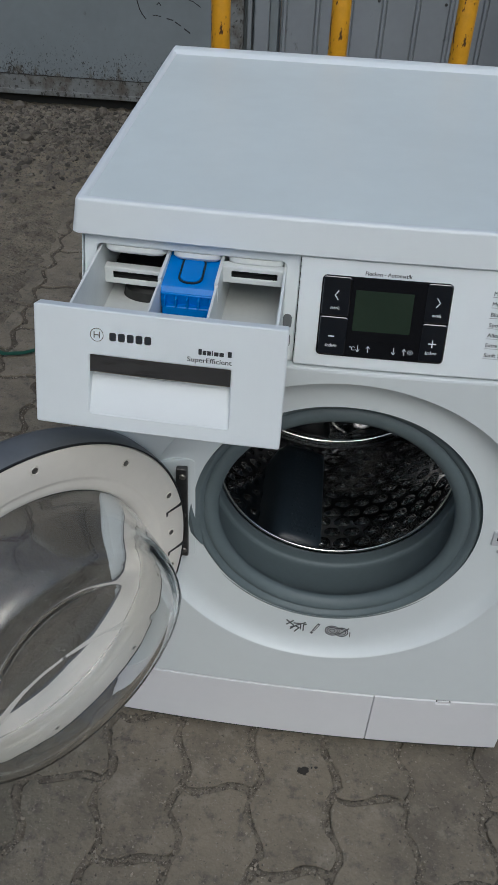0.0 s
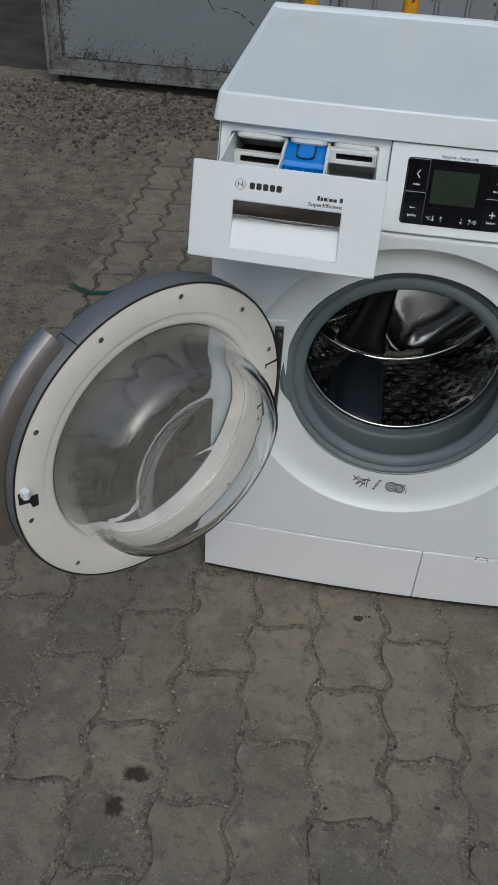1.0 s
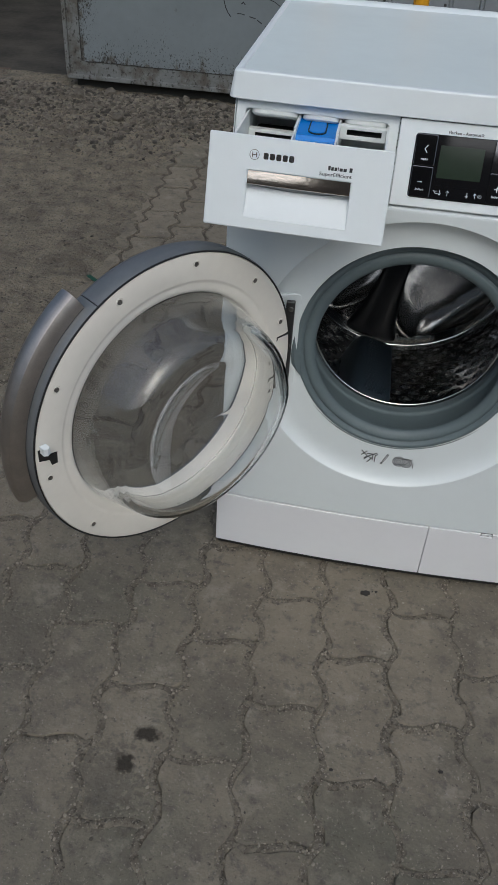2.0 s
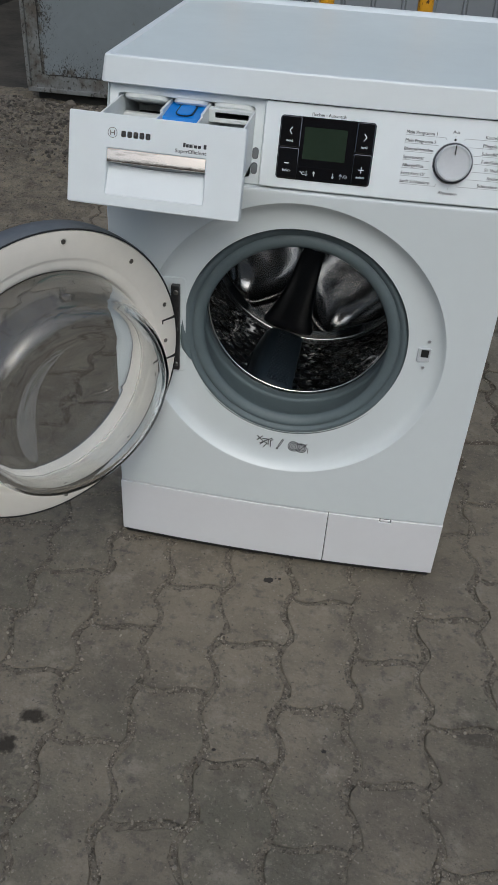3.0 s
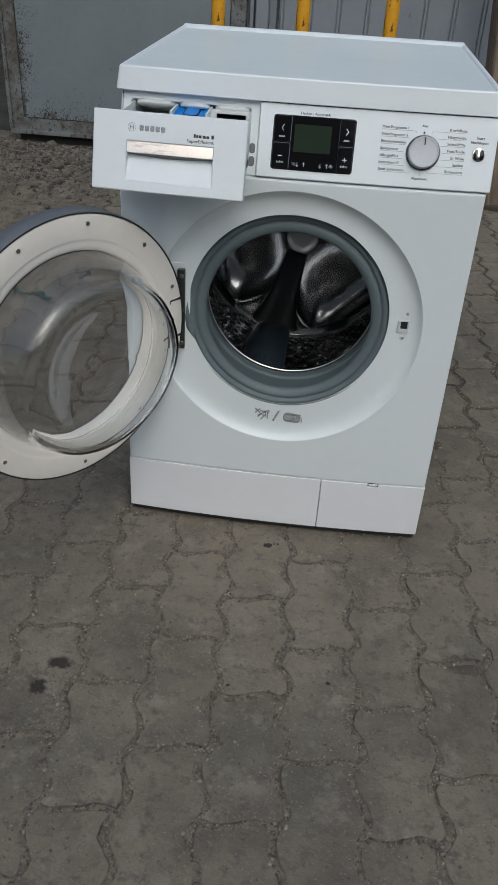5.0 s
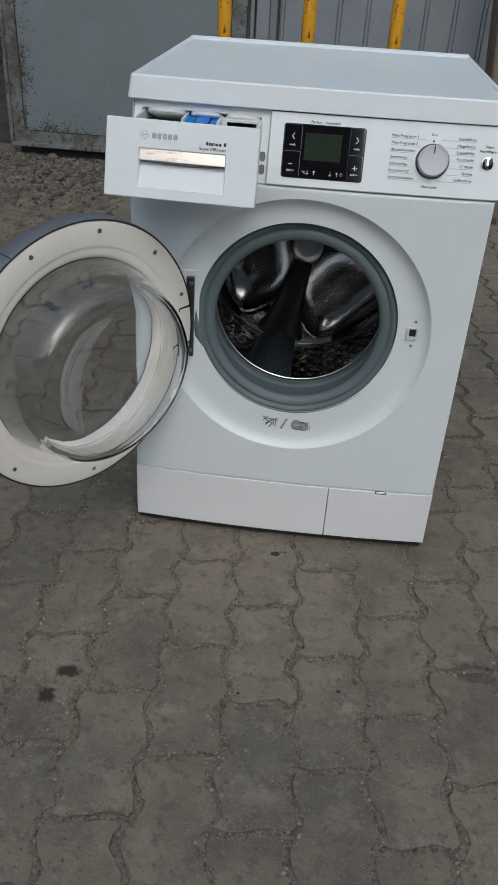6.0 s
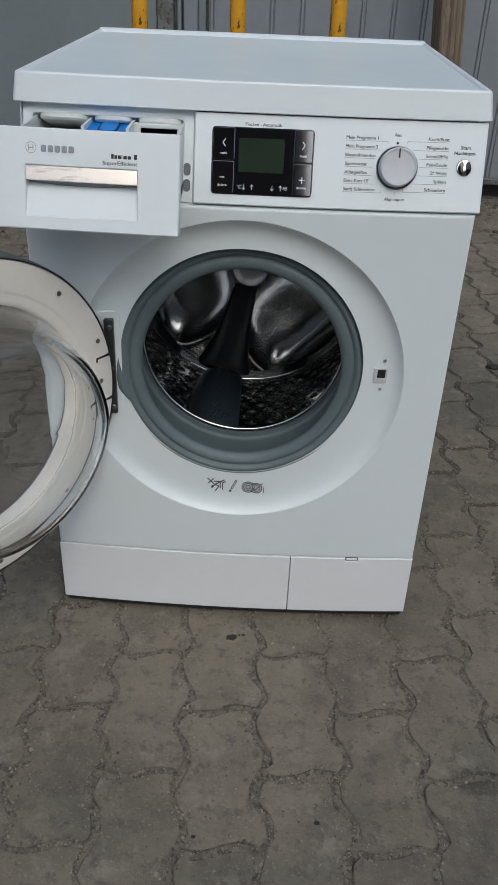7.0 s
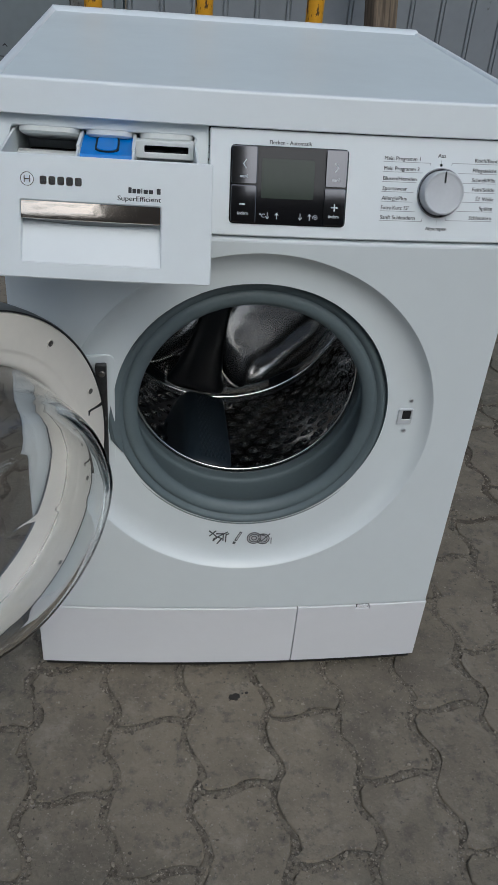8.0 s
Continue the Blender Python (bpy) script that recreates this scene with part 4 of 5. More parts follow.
def porthole(parent):
    BACK, SET = 0.5200, 0.0220
    A = axis_y(GX, GZ) @ Matrix.Rotation(radians(TUB_LEAN), 4, "X")
    def seat(loop):
        """Sets the gasket's mouth back into the dished front, further at the top than at the bottom."""
        out = []
        for x, y, h in loop:
            into = max(0.0, min(1.0, (h - 0.03) / 0.05))
            lip = max(0.0, min(1.0, (0.172 - math.hypot(x, y)) / 0.018))
            front = (1 - lip) * (0.0096 - 0.0026 * y / 0.18) + lip * (0.0095 + 0.0008 * y / 0.18)
            out.append((x, y + (1 - into) * 0.0020 * lip, h + (1 - into) * front + into * SET))
        return out
    outline = ((0.1830, 0.0320), (0.1845, 0.0200), (0.1835, 0.0130), (0.1818, 0.0105), (0.1806, 0.0112), (0.1798, 0.0122), (0.1788, 0.0108), (0.1770, 0.0086), (0.1742, 0.0076), (0.1705, 0.0088), (0.1690, 0.0126), (0.1674, 0.0134), (0.1655, 0.0112),
               (0.1610, 0.0104), (0.1555, 0.0120), (0.1500, 0.0155), (0.1486, 0.0210), (0.1500, 0.0250), (0.1540, 0.0285), (0.1585, 0.0340), (0.1645, 0.0460), (0.1680, 0.0770), (0.1674, 0.0815),
               (0.1658, 0.0832), (0.1646, 0.0846), (0.1640, 0.0870), (0.1638, 0.0905), (0.1634, 0.0980), (0.1640, 0.1040), (0.1670, 0.1080))
    gk = part("door_gasket", loft([seat(circle(r, h, 144)) for r, h in outline], m=A, caps=(False, False)), RUBBER, parent, "grey ribbed rubber door gasket", 60)
    prof = [(0.1740, 0.0075), (0.1825, 0.0050), (0.1875, 0.0068), (0.1905, 0.0120), (0.1905, 0.0260), (0.1780, 0.0300)]
    loops = []
    for i in range(31):
        q = radians(160 + 52 * i / 30)
        k = min(1.0, 2.4 * math.sin(math.pi * (i + 0.3) / 30.6))
        loops.append(seat([((0.178 + (r - 0.178) * k) * math.cos(q), (0.178 + (r - 0.178) * k) * math.sin(q), h) for r, h in prof]))
    part("gasket_lobe", loft(loops, m=A), RUBBER, gk)
    def drop(a, y):
        """Height of the droplet embossing at angle a and depth y."""
        row = round((y - 0.158) / 0.0245)
        h = 0.0
        for r in (row - 1, row, row + 1):
            if not 0 <= r <= 13:
                continue
            k = round(a / (2 * math.pi) * 46 - 0.5 * (r % 2))
            for q in (k - 1, k, k + 1):
                u = (a - 2 * math.pi * (q + 0.5 * (r % 2)) / 46) * 0.24
                v = y - 0.158 - r * 0.0245
                u, v = u - 0.35 * v, v + 0.30 * u
                e = (u / 0.0118) ** 2 + (v / (0.0082 - 0.20 * u)) ** 2
                if e < 1:
                    h = max(h, 0.0044 * (1 - e) ** 0.75)
        return h
    ND = 644
    loops = [circle(r + 0.0040, h + SET, ND) for r, h in ((0.1640, 0.1125), (0.1622, 0.1095), (0.1600, 0.1076), (0.1580, 0.1074), (0.1565, 0.1085), (0.1563, 0.1102), (0.1577, 0.1122), (0.1605, 0.1134), (0.1780, 0.1146), (0.2150, 0.1162), (0.2300, 0.1184), (0.2352, 0.1212))]
    for i in range(171):
        y = 0.1450 + 0.0020 * i
        ring = []
        for k in range(ND):
            a = 2 * math.pi * k / ND
            r = 0.2400 - drop(a, y)
            ring.append((r * math.cos(a), r * math.sin(a), y))
        loops.append(ring)
    # two rolled ridges, then the rounded rear corner
    loops += [circle(0.2400 - 0.0015 * (1 - math.cos(2 * math.pi * i / 9)), BACK - 0.0332 + 0.0098 * i / 9, ND) for i in range(19)]
    loops += [circle(r, BACK + h, ND) for r, h in ((0.2396, -0.0135), (0.2372, -0.0115), (0.2310, -0.0060), (0.2270, -0.0020), (0.2250, 0.0))]
    drum = part("drum", loft(loops, m=A, caps=(False, False)), STEEL, parent, "polished stainless steel drum with droplet embossing", 70)
    # back of the drum: three pressed bowls between three arms
    nr, na = 84, 288
    loops = []
    for i in range(nr + 1):
        r = 0.2250 - (0.2250 - 0.004) * i / nr
        loop = []
        for k in range(na):
            a = 2 * math.pi * k / na
            dish = 0.0
            for c in (46, 166, 286):
                off = (a - radians(c) + math.pi) % (2 * math.pi) - math.pi
                p, q = r * math.cos(off) - 0.121, r * math.sin(off)
                e = (abs(p / 0.103) ** 2.7 + abs(q / (0.122 + 0.30 * p)) ** 2.7) ** (1 / 2.7)
                if e < 1.10:
                    lip = 0.0035 * math.exp(-((e - 1.02) / 0.045) ** 2)
                    bowl = 0.031 * (1 - min(1.0, e) ** 3.6)
                    dish = bowl - lip
            loop.append((r * math.cos(a), r * math.sin(a), BACK + dish))
        loops.append(loop)
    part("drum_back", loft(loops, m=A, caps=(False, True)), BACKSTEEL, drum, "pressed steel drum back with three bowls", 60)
    part("hub", turned([(0.037, BACK + 0.0005), (0.036, BACK - 0.0050), (0.033, BACK - 0.0072), (0.020, BACK - 0.0086), (0.0, BACK - 0.0092)], A, 48), SATIN, drum, "round grey hub cap")
    # lifters and arms
    for c in (105.4, 225.4, 345.4):
        R = A @ Matrix.Rotation(radians(c), 4, "Z")
        loops = []
        for y, wd, h in ((0.148, 0.046, 0.010), (0.151, 0.054, 0.048), (0.157, 0.057, 0.062), (0.168, 0.058, 0.068), (0.20, 0.058, 0.071), (0.26, 0.057, 0.072), (0.342, 0.057, 0.072), (0.374, 0.057, 0.070), (0.384, 0.056, 0.066), (0.389, 0.054, 0.056), (0.391, 0.052, 0.010)):
            loops.append([(0.2396 - h * f, wd * g, y) for f, g in ((0.0, -0.76), (0.40, -0.755), (0.86, -0.745), (0.97, -0.72), (1.0, -0.67), (1.02, -0.2), (1.0, 0.28), (0.95, 0.46), (0.78, 0.62), (0.38, 0.74), (0.0, 0.80))])
        lf = part("lifter", loft(loops, m=R), LIFTER, drum, "dark navy plastic lifter with fine studs", 60)
        bm = bmesh.new()
        for i in range(20):
            for j in range(-7, 8):
                y, v = 0.172 + i * 0.0100, j * 0.0062 + (0.0031 if i % 2 else 0)
                x = 0.2396 - 0.0722 + abs(v) * 0.06
                q = [(v + 0.0019 * math.cos(t), y + 0.0031 * math.sin(t)) for t in (0, 1.05, 2.1, 3.14, 4.19, 5.24)]
                if -0.034 < v < 0.012:
                    loft([[(x + 0.003, a, b) for a, b in q], [(x - 0.0024, v + (a - v) * 0.6, y + (b - y) * 0.6) for a, b in q]], bm, R)
        part("studs", bm, LIFTER, lf)
        # steel arm, narrow at the hub, flared at the rim; near-black colour paints its dark reflection
        R = A @ Matrix.Rotation(radians(c - 2.4), 4, "Z")
        arm = ((0.2320, 0.060, 0.002), (0.2280, 0.060, 0.012), (0.217, 0.057, 0.018), (0.205, 0.052, 0.019), (0.19, 0.046, 0.018), (0.17, 0.041, 0.016), (0.14, 0.034, 0.013), (0.10, 0.029, 0.010), (0.06, 0.0255, 0.007), (0.036, 0.0225, 0.003))
        cut = ((0.0, -1.0), (0.5, -0.93), (0.88, -0.74), (1.0, -0.35), (1.0, 0.35), (0.88, 0.74), (0.5, 0.93), (0.0, 1.0))
        part("back_arm", loft([[(r, wd * g, BACK - 0.0010 - h * f) for f, g in cut] for r, wd, h in arm], m=R), NAVY, drum, "steel arm across the drum back, coloured as its dark reflection", 60)


def front_details(parent):
    # hinge pad and bracket
    outline = rrect(0.078, 0.1200, 0.388, 0.558, 0.006, 8)
    rows = [[(0.094 + (x - 0.094) * k, recess_depth(0.094 + (x - 0.094) * k, 0.473 + (z - 0.473) * k) + dy, 0.473 + (z - 0.473) * k) for x, z in outline] for k, dy in ((1.0, 0.008), (1.0, -0.0006), (0.985, -0.0016), (0.8, -0.0016), (0.55, -0.0016), (0.3, -0.0016), (0.05, -0.0016))]
    part("hinge_pad", loft(rows), WHITE, parent)
    hb = part("hinge_bracket", slab(0.0975, 0.1110, 0.3930, 0.5470, -0.0400, -0.0080, 0.002, 0.001, FACE), IRON, parent, "dark zinc door hinge bracket")
    for z in (0.405, 0.470, 0.535):
        part("screw", turned([(0.0, 0.0022), (0.003, 0.0020), (0.0042, 0.0008), (0.0042, 0.0)], FACE @ Matrix.Translation((0.1055, z, -0.0080)), 14), SCREW, hb)
    # latch
    L = part("latch_plate", holed((0.4930, 0.5130, 0.4635, 0.4872), (0.4985, 0.5106, 0.4708, 0.4848), -0.0225, -0.0135, 0.002, 0.001, 0.0006, FACE), KNOB, parent, "pale grey latch plate with a dark catch hole")
    part("catch_hole", slab(0.4986, 0.5105, 0.4709, 0.4847, -0.0230, -0.0152, 0.001, 0.0003, FACE), DARK, L)
    for z in (0.4525, 0.4995):
        sc = part("screw", turned([(0.0022, -0.0004), (0.0023, 0.0010), (0.0029, 0.0010), (0.0031, 0.0)], FACE @ Matrix.Translation((0.5065 + (z - 0.4755) * 0.05, z, -recess_depth(0.5065, z) + 0.0008)), 16), KNOB, parent)
        part("screw_head", turned([(0.0, 0.0003), (0.0021, 0.0001)], FACE @ Matrix.Translation((0.5065 + (z - 0.4755) * 0.05, z, -recess_depth(0.5065, z) + 0.0008)), 12), SATIN, sc)
    # embossed warning marks under the porthole
    m = FACE @ pose(0, 0.0015, 0, 0, 0, 0)
    def arc(cx, cz, r, a0, a1, n=12):
        return [(cx + r * math.cos(radians(a0 + (a1 - a0) * i / n)), cz + r * math.sin(radians(a0 + (a1 - a0) * i / n))) for i in range(n + 1)]
    z = 0.0

    def laid(bm):
        """Drapes flat strokes over the dished ring."""
        for v in bm.verts:
            v.co.y += recess_depth(v.co.x, v.co.z) + 0.0004
        return bm
    bm = bmesh.new()
    for pts in ([(0.2500, 0.2790), (0.2600, 0.2690)], [(0.2505, 0.2700), (0.2590, 0.2790)], [(0.2600, 0.2740), (0.2700, 0.2740), (0.2700, 0.2620)], [(0.2560, 0.2610), (0.2630, 0.2690), (0.2760, 0.2770)],
                [(0.2620, 0.2560), (0.2680, 0.2650), (0.2620, 0.2680), (0.2560, 0.2640)], [(0.2740, 0.2590), (0.2740, 0.2720), (0.2780, 0.2740)]):
        stroke(pts, 0.0016, z, m, bm, 0.0012)
    part("warning_mark", laid(bm), MARKINK, parent)
    bm = stroke([(0.2888, 0.2625), (0.2950, 0.2762)], 0.0036, z, m, None, 0.0012)
    stroke([(0.2860, 0.2566), (0.2866, 0.2578)], 0.0034, z, m, bm, 0.0012)
    mark = part("warning_mark", laid(bm), MARKINK, parent)
    part("mark_filling", laid(stroke([(0.2893, 0.2634), (0.2945, 0.2753)], 0.0016, z + 0.0011, m, None, 0.0003)), KNOB, mark)
    bm = bmesh.new()
    for x, z1, r in ((0.3150, 0.2660, 0.0098), (0.3285, 0.2645, 0.0088)):
        part("mark_filling", laid(turned([(0.0, 0.0006), (r, 0.0005), (r, 0.0)], m @ Matrix.Translation((x, z1, 0)), 24)), KNOB, mark)
    for r in (0.0100, 0.0072, 0.0036):
        stroke(arc(0.3150, 0.2660, r, 0, 360, 22), 0.0011, z, m, bm, 0.0012)
    stroke(arc(0.3280, 0.2645, 0.0092, -150, 140, 18), 0.0012, z, m, bm, 0.0012)
    stroke(arc(0.3280, 0.2645, 0.0062, -150, 100, 14), 0.0010, z, m, bm, 0.0012)
    stroke([(0.3225, 0.2650), (0.3262, 0.2605), (0.3375, 0.2735)], 0.0013, z, m, bm, 0.0012)
    stroke([(0.3200, 0.2715), (0.3290, 0.2725)], 0.0013, z, m, bm, 0.0012)
    stroke([(0.3405, 0.2560), (0.3400, 0.2660)], 0.0011, z, m, bm, 0.0012)
    part("warning_mark", laid(bm), MARKINK, parent)


def door(parent):
    n = Vector((0.787, -0.617, 0)).normalized()
    e = Vector((-n.y, n.x, 0))
    D = Matrix(((e.x, 0, n.x, -0.0333), (e.y, 0, n.y, -0.1757), (0, 1, 0, 0.4590), (0, 0, 0, 1)))
    ring = part("door", turned([(0.2270, -0.0060), (0.2285, -0.0030), (0.2275, -0.0008), (0.2250, 0.0), (0.1910, 0.0002), (0.1885, -0.0004), (0.1870, -0.0014), (0.1840, -0.0018), (0.1790, -0.0022),
                                (0.1735, -0.0032), (0.1702, -0.0070), (0.1695, -0.0420), (0.1722, -0.0430), (0.1760, -0.0318), (0.2200, -0.0120)], D, 144, ring=True), CREAM, parent, "open round door with cream inner ring and clear glass bowl", 40)
    # notches at the hinge side
    for z in (0.038, -0.033):
        o = [(0.1990, z - 0.0062), (0.2012, z - 0.0062), (0.2020, z - 0.0016), (0.2130, z - 0.0018), (0.2268, z - 0.0022), (0.2268, z + 0.0034), (0.2150, z + 0.0016), (0.1990, z + 0.0012)]
        part("hinge_notch", loft([at_z(o, -0.004), at_z(o, 0.0004)], m=D), DARK, ring, "dark hinge slit")
    for x, y in ((0.1447, 0.153), (0.2042, 0.065), (0.0358, 0.210), (-0.087, 0.194), (-0.187, 0.105), (-0.211, -0.026), (-0.153, -0.146), (0.0, -0.213), (0.2055, 0.001), (0.2040, -0.059), (0.136, -0.166)):
        sc = part("screw", turned([(0.0058, 0.0003), (0.0056, 0.0012), (0.0042, 0.0010), (0.0038, -0.0006), (0.0, -0.0006)], D @ Matrix.Translation((x, y, 0)), 18), CREAM, ring)
        part("screw_head", turned([(0.0036, -0.0004), (0.0034, 0.0008), (0.0018, 0.0010), (0.0012, 0.0004), (0.0, 0.0003)], D @ Matrix.Translation((x, y, 0)), 12), SCREW, sc, "recessed steel screw")
    # door catch
    o = [(-0.2235, 0.0260), (-0.2140, 0.0260), (-0.2100, 0.0140), (-0.1965, 0.0120), (-0.1975, -0.0060), (-0.2060, -0.0060), (-0.2090, 0.0040), (-0.2235, 0.0080)]
    part("catch_slot", loft([at_z(o, -0.004), at_z(o, 0.0005)], m=D), DARK, ring, "dark notched catch slot")
    hook = [(-0.221, 0.0012), (-0.212, 0.0012), (-0.211, 0.010), (-0.216, 0.013), (-0.221, 0.010)]
    part("catch_hook", loft([[(x, 0.022, z) for x, z in hook], [(x, 0.033, z) for x, z in hook]], m=D), PLASTIC, ring, "white plastic door hook")
    # outer shell and grip
    part("ring_seam", turned([(0.2287, -0.0060), (0.2287, 0.0000), (0.2302, -0.0004), (0.2302, -0.0060)], D, 144, ring=True), DARK, ring, "thin dark seam")
    shell = [(0.2303, -0.0022), (0.2318, -0.0050), (0.2325, -0.0180), (0.2320, -0.0340), (0.2270, -0.0430), (0.2150, -0.0480), (0.1760, -0.0500), (0.1726, -0.0480), (0.1764, -0.0322), (0.2230, -0.0130), (0.2285, -0.0065)]
    part("outer_shell", arc_band(shell, -239.0, 120.65, D, 150), SILVER, ring, "silver-grey outer door shell", 40)
    grip = [(0.2336, -0.0150), (0.2460, -0.0160), (0.2530, -0.0200), (0.2565, -0.0280), (0.2560, -0.0400), (0.2500, -0.0490), (0.2300, -0.0510), (0.2240, -0.0490), (0.2336, -0.0300)]
    part("grip", arc_band(grip, 123.5, 195.0, D, 50), BRUSHED, ring, "brushed metal door grip")
    # outer window and inner bowl
    part("outer_window", turned([(0.1690, -0.0480), (0.1690, -0.0440), (0.1500, -0.0435), (0.0, -0.0425), (0.0, -0.0465), (0.1500, -0.0476)], D, 96), SMOKE, ring, "clear outer door window").visible_shadow = False
    outer = [(0.1692, -0.0100), (0.1690, -0.0040), (0.1670, 0.0100), (0.1630, 0.0300), (0.1590, 0.0500), (0.1550, 0.0680), (0.1515, 0.0800), (0.1460, 0.0895), (0.1390, 0.0945), (0.1300, 0.0962), (0.1200, 0.0955),
             (0.1110, 0.0932), (0.1040, 0.0898), (0.0980, 0.0860), (0.0900, 0.0815), (0.0760, 0.0750), (0.0560, 0.0688), (0.0300, 0.0645), (0.0004, 0.0630)]
    inner = [(0.0004, 0.0555), (0.0300, 0.0570), (0.0560, 0.0612), (0.0760, 0.0674), (0.0910, 0.0742), (0.1010, 0.0800), (0.1070, 0.0838), (0.1140, 0.0868), (0.1220, 0.0885), (0.1300, 0.0880), (0.1370, 0.0860), (0.1425, 0.0790), (0.1468, 0.0665),
             (0.1512, 0.0480), (0.1560, 0.0290), (0.1608, 0.0090), (0.1630, -0.0040), (0.1638, -0.0100)]
    loops = []
    for r, h in outer + inner:
        c = circle(r, h, 120)
        loops.append([(x, y, 0.95 * h * (1 - (0.14 * min(1.0, y / 0.15) if y > 0 else 0.12 * min(1.0, -y / 0.15))) if h > 0 else h) for x, y, h in c])
    bowl = part("glass_bowl", loft(loops, m=D, ring=True), GLASS, ring, "deep clear glass bowl", 60)
    bowl.visible_shadow = False


machine = thing("washing_machine", "white front-loading washing machine with open door and pulled-out detergent drawer", "washing machine")
cabinet(machine)
front_panel(machine)
lid(machine)
fascia(machine)
drawer_housing(machine)
drawer(machine)
porthole(machine)
front_details(machine)
door(machine)


def bow_front(parent):
    """The front is slightly convex in plan: its middle stands about a centimetre proud of its sides."""
    for ob in parent.children:
        if ob.name.split(".")[0] in ("door", "drum", "door_gasket", "hinge_pad", "hinge_bracket", "foot", "base_plate", "back_panel", "top_deck", "side_panel"):
            continue
        for o in (ob, *ob.children_recursive):
            bm = bmesh.new()
            bm.from_mesh(o.data)
            xs = [v.co.x for v in bm.verts]
            if max(xs) - min(xs) > 0.06 and len(bm.verts) < 2000:
                for k in range(1, 30):
                    if min(xs) < 0.02 * k < max(xs):
                        bmesh.ops.bisect_plane(bm, geom=bm.verts[:] + bm.edges[:] + bm.faces[:], dist=1e-6, plane_co=(0.02 * k, 0, 0), plane_no=(1, 0, 0))
            for v in bm.verts:
                fade = max(0.0, min(1.0, (0.5 - v.co.y) / 0.4))
                v.co.y += 0.011 * (((v.co.x - 0.299) / 0.299) ** 2 - 0.45) * fade
            bm.to_mesh(o.data)
            bm.free()


bow_front(machine)


# ---- things round the machine ----
def yellow_tube(x, y):
    p = thing("yellow_tube", "chipped yellow painted steel tube standing behind the machine", "tube", (x, y, 0), "yellow tubes")
    bm = turned([(0.0135, 0.004), (0.0155, 0.004), (0.0155, 1.25), (0.0135, 1.25), (0.0135, 0.004)], None, 28)
    part("pipe", bm, YELLOW, p)
    part("foot_plate", slab(-0.035, 0.035, -0.035, 0.035, -0.004, 0.004, 0.006, 0.001), YELLOW, p)
    return p


for x, y in ((0.057, 0.714), (0.248, 0.727), (0.4457, 0.736)):
    yellow_tube(x, y)


def leaning_beam():
    b = thing("wooden_beam", "rough weathered wooden beam leaning against the ribbed gate", "beam", (1.045, 2.44, 0.0))
    rnd = random.Random(7)
    loops = []
    for i in range(25):
        z = 2.45 * i / 24
        o = rrect(-0.053, 0.053, -0.035, 0.035, 0.005, 3)
        loops.append([(x + 0.0016 * noise.noise(Vector((x * 20, z * 4, 1))), y + 0.0016 * noise.noise(Vector((y * 20, z * 4, 9))), z) for x, y in o])
    ob = part("beam", loft(loops), WOOD, b)
    ob.matrix_basis = pose(0, 0.0, 0.008, -7.5, -1.6, 18)
    m = pose(0, 0.0, 0.008, -7.5, -1.6, 18)
    for x, z, a in ((0.010, 0.37, 0.026), (-0.022, 0.80, 0.014)):
        k = part("knot", turned([(1.0, 0.0), (0.86, 0.0016), (0.5, 0.0008), (0.0, 0.0012)], m @ Matrix.Translation((x, -0.0346, z)) @ pose(0, 0, 0, 90, 0, 0) @ Matrix.Diagonal((a * 0.8, a * 1.5, 1, 1)), 24), KNOT, b, "raised pale knot")
    for x, z in ((-0.02, 0.62), (-0.008, 0.635), (0.005, 0.62), (0.012, 0.64), (-0.01, 0.605)):
        part("nail_hole", turned([(0.0, 0.0006), (0.0028, 0.0004), (0.0032, 0.0)], m @ Matrix.Translation((x, -0.0352, z)) @ pose(0, 0, 0, 90, 0, 0), 10), DARK, b)
    # foot board in a darker brown than the beam
    part("foot_board", slab(-0.085, 0.056, -0.050, 0.050, -0.002, 0.024, 0.004, 0.002), DARKWOOD, b, "dark foot board")
    return b


leaning_beam()


def twig():
    t = thing("twig", "thin dry pale twig lying on the paving", "twig", (0.985, 1.410, 0.0))
    part("stem", tube([(-0.055, -0.010, 0.004), (-0.02, -0.003, 0.006), (0.02, 0.006, 0.005), (0.06, 0.012, 0.004)], 0.0016, 7), STRAW, t)
    part("side_shoot", tube([(0.012, 0.004, 0.0055), (0.026, 0.016, 0.005), (0.034, 0.024, 0.003)], 0.0010, 6), STRAW, t)
    t.rotation_euler = (0, 0, 0.80)
    return t


twig()


def bark_chip():
    rnd = random.Random(9)
    o = [(0.024 * math.cos(a) * rnd.uniform(0.6, 1.1), 0.014 * math.sin(a) * rnd.uniform(0.6, 1.1)) for a in [2 * math.pi * i / 14 for i in range(14)]]
    ob = part("bark_chip", loft([at_z(o, 0.0), at_z([(x * 1.04, y * 1.04) for x, y in o], 0.004), [(x * 0.8, y * 0.8, 0.007 + 0.05 * abs(x)) for x, y in o]]), STAIN)
    ob.location = (0.993, 1.045, 0.0)
    return tagged(ob, "dark curled bark chip lying on the paving", "bark")


bark_chip()


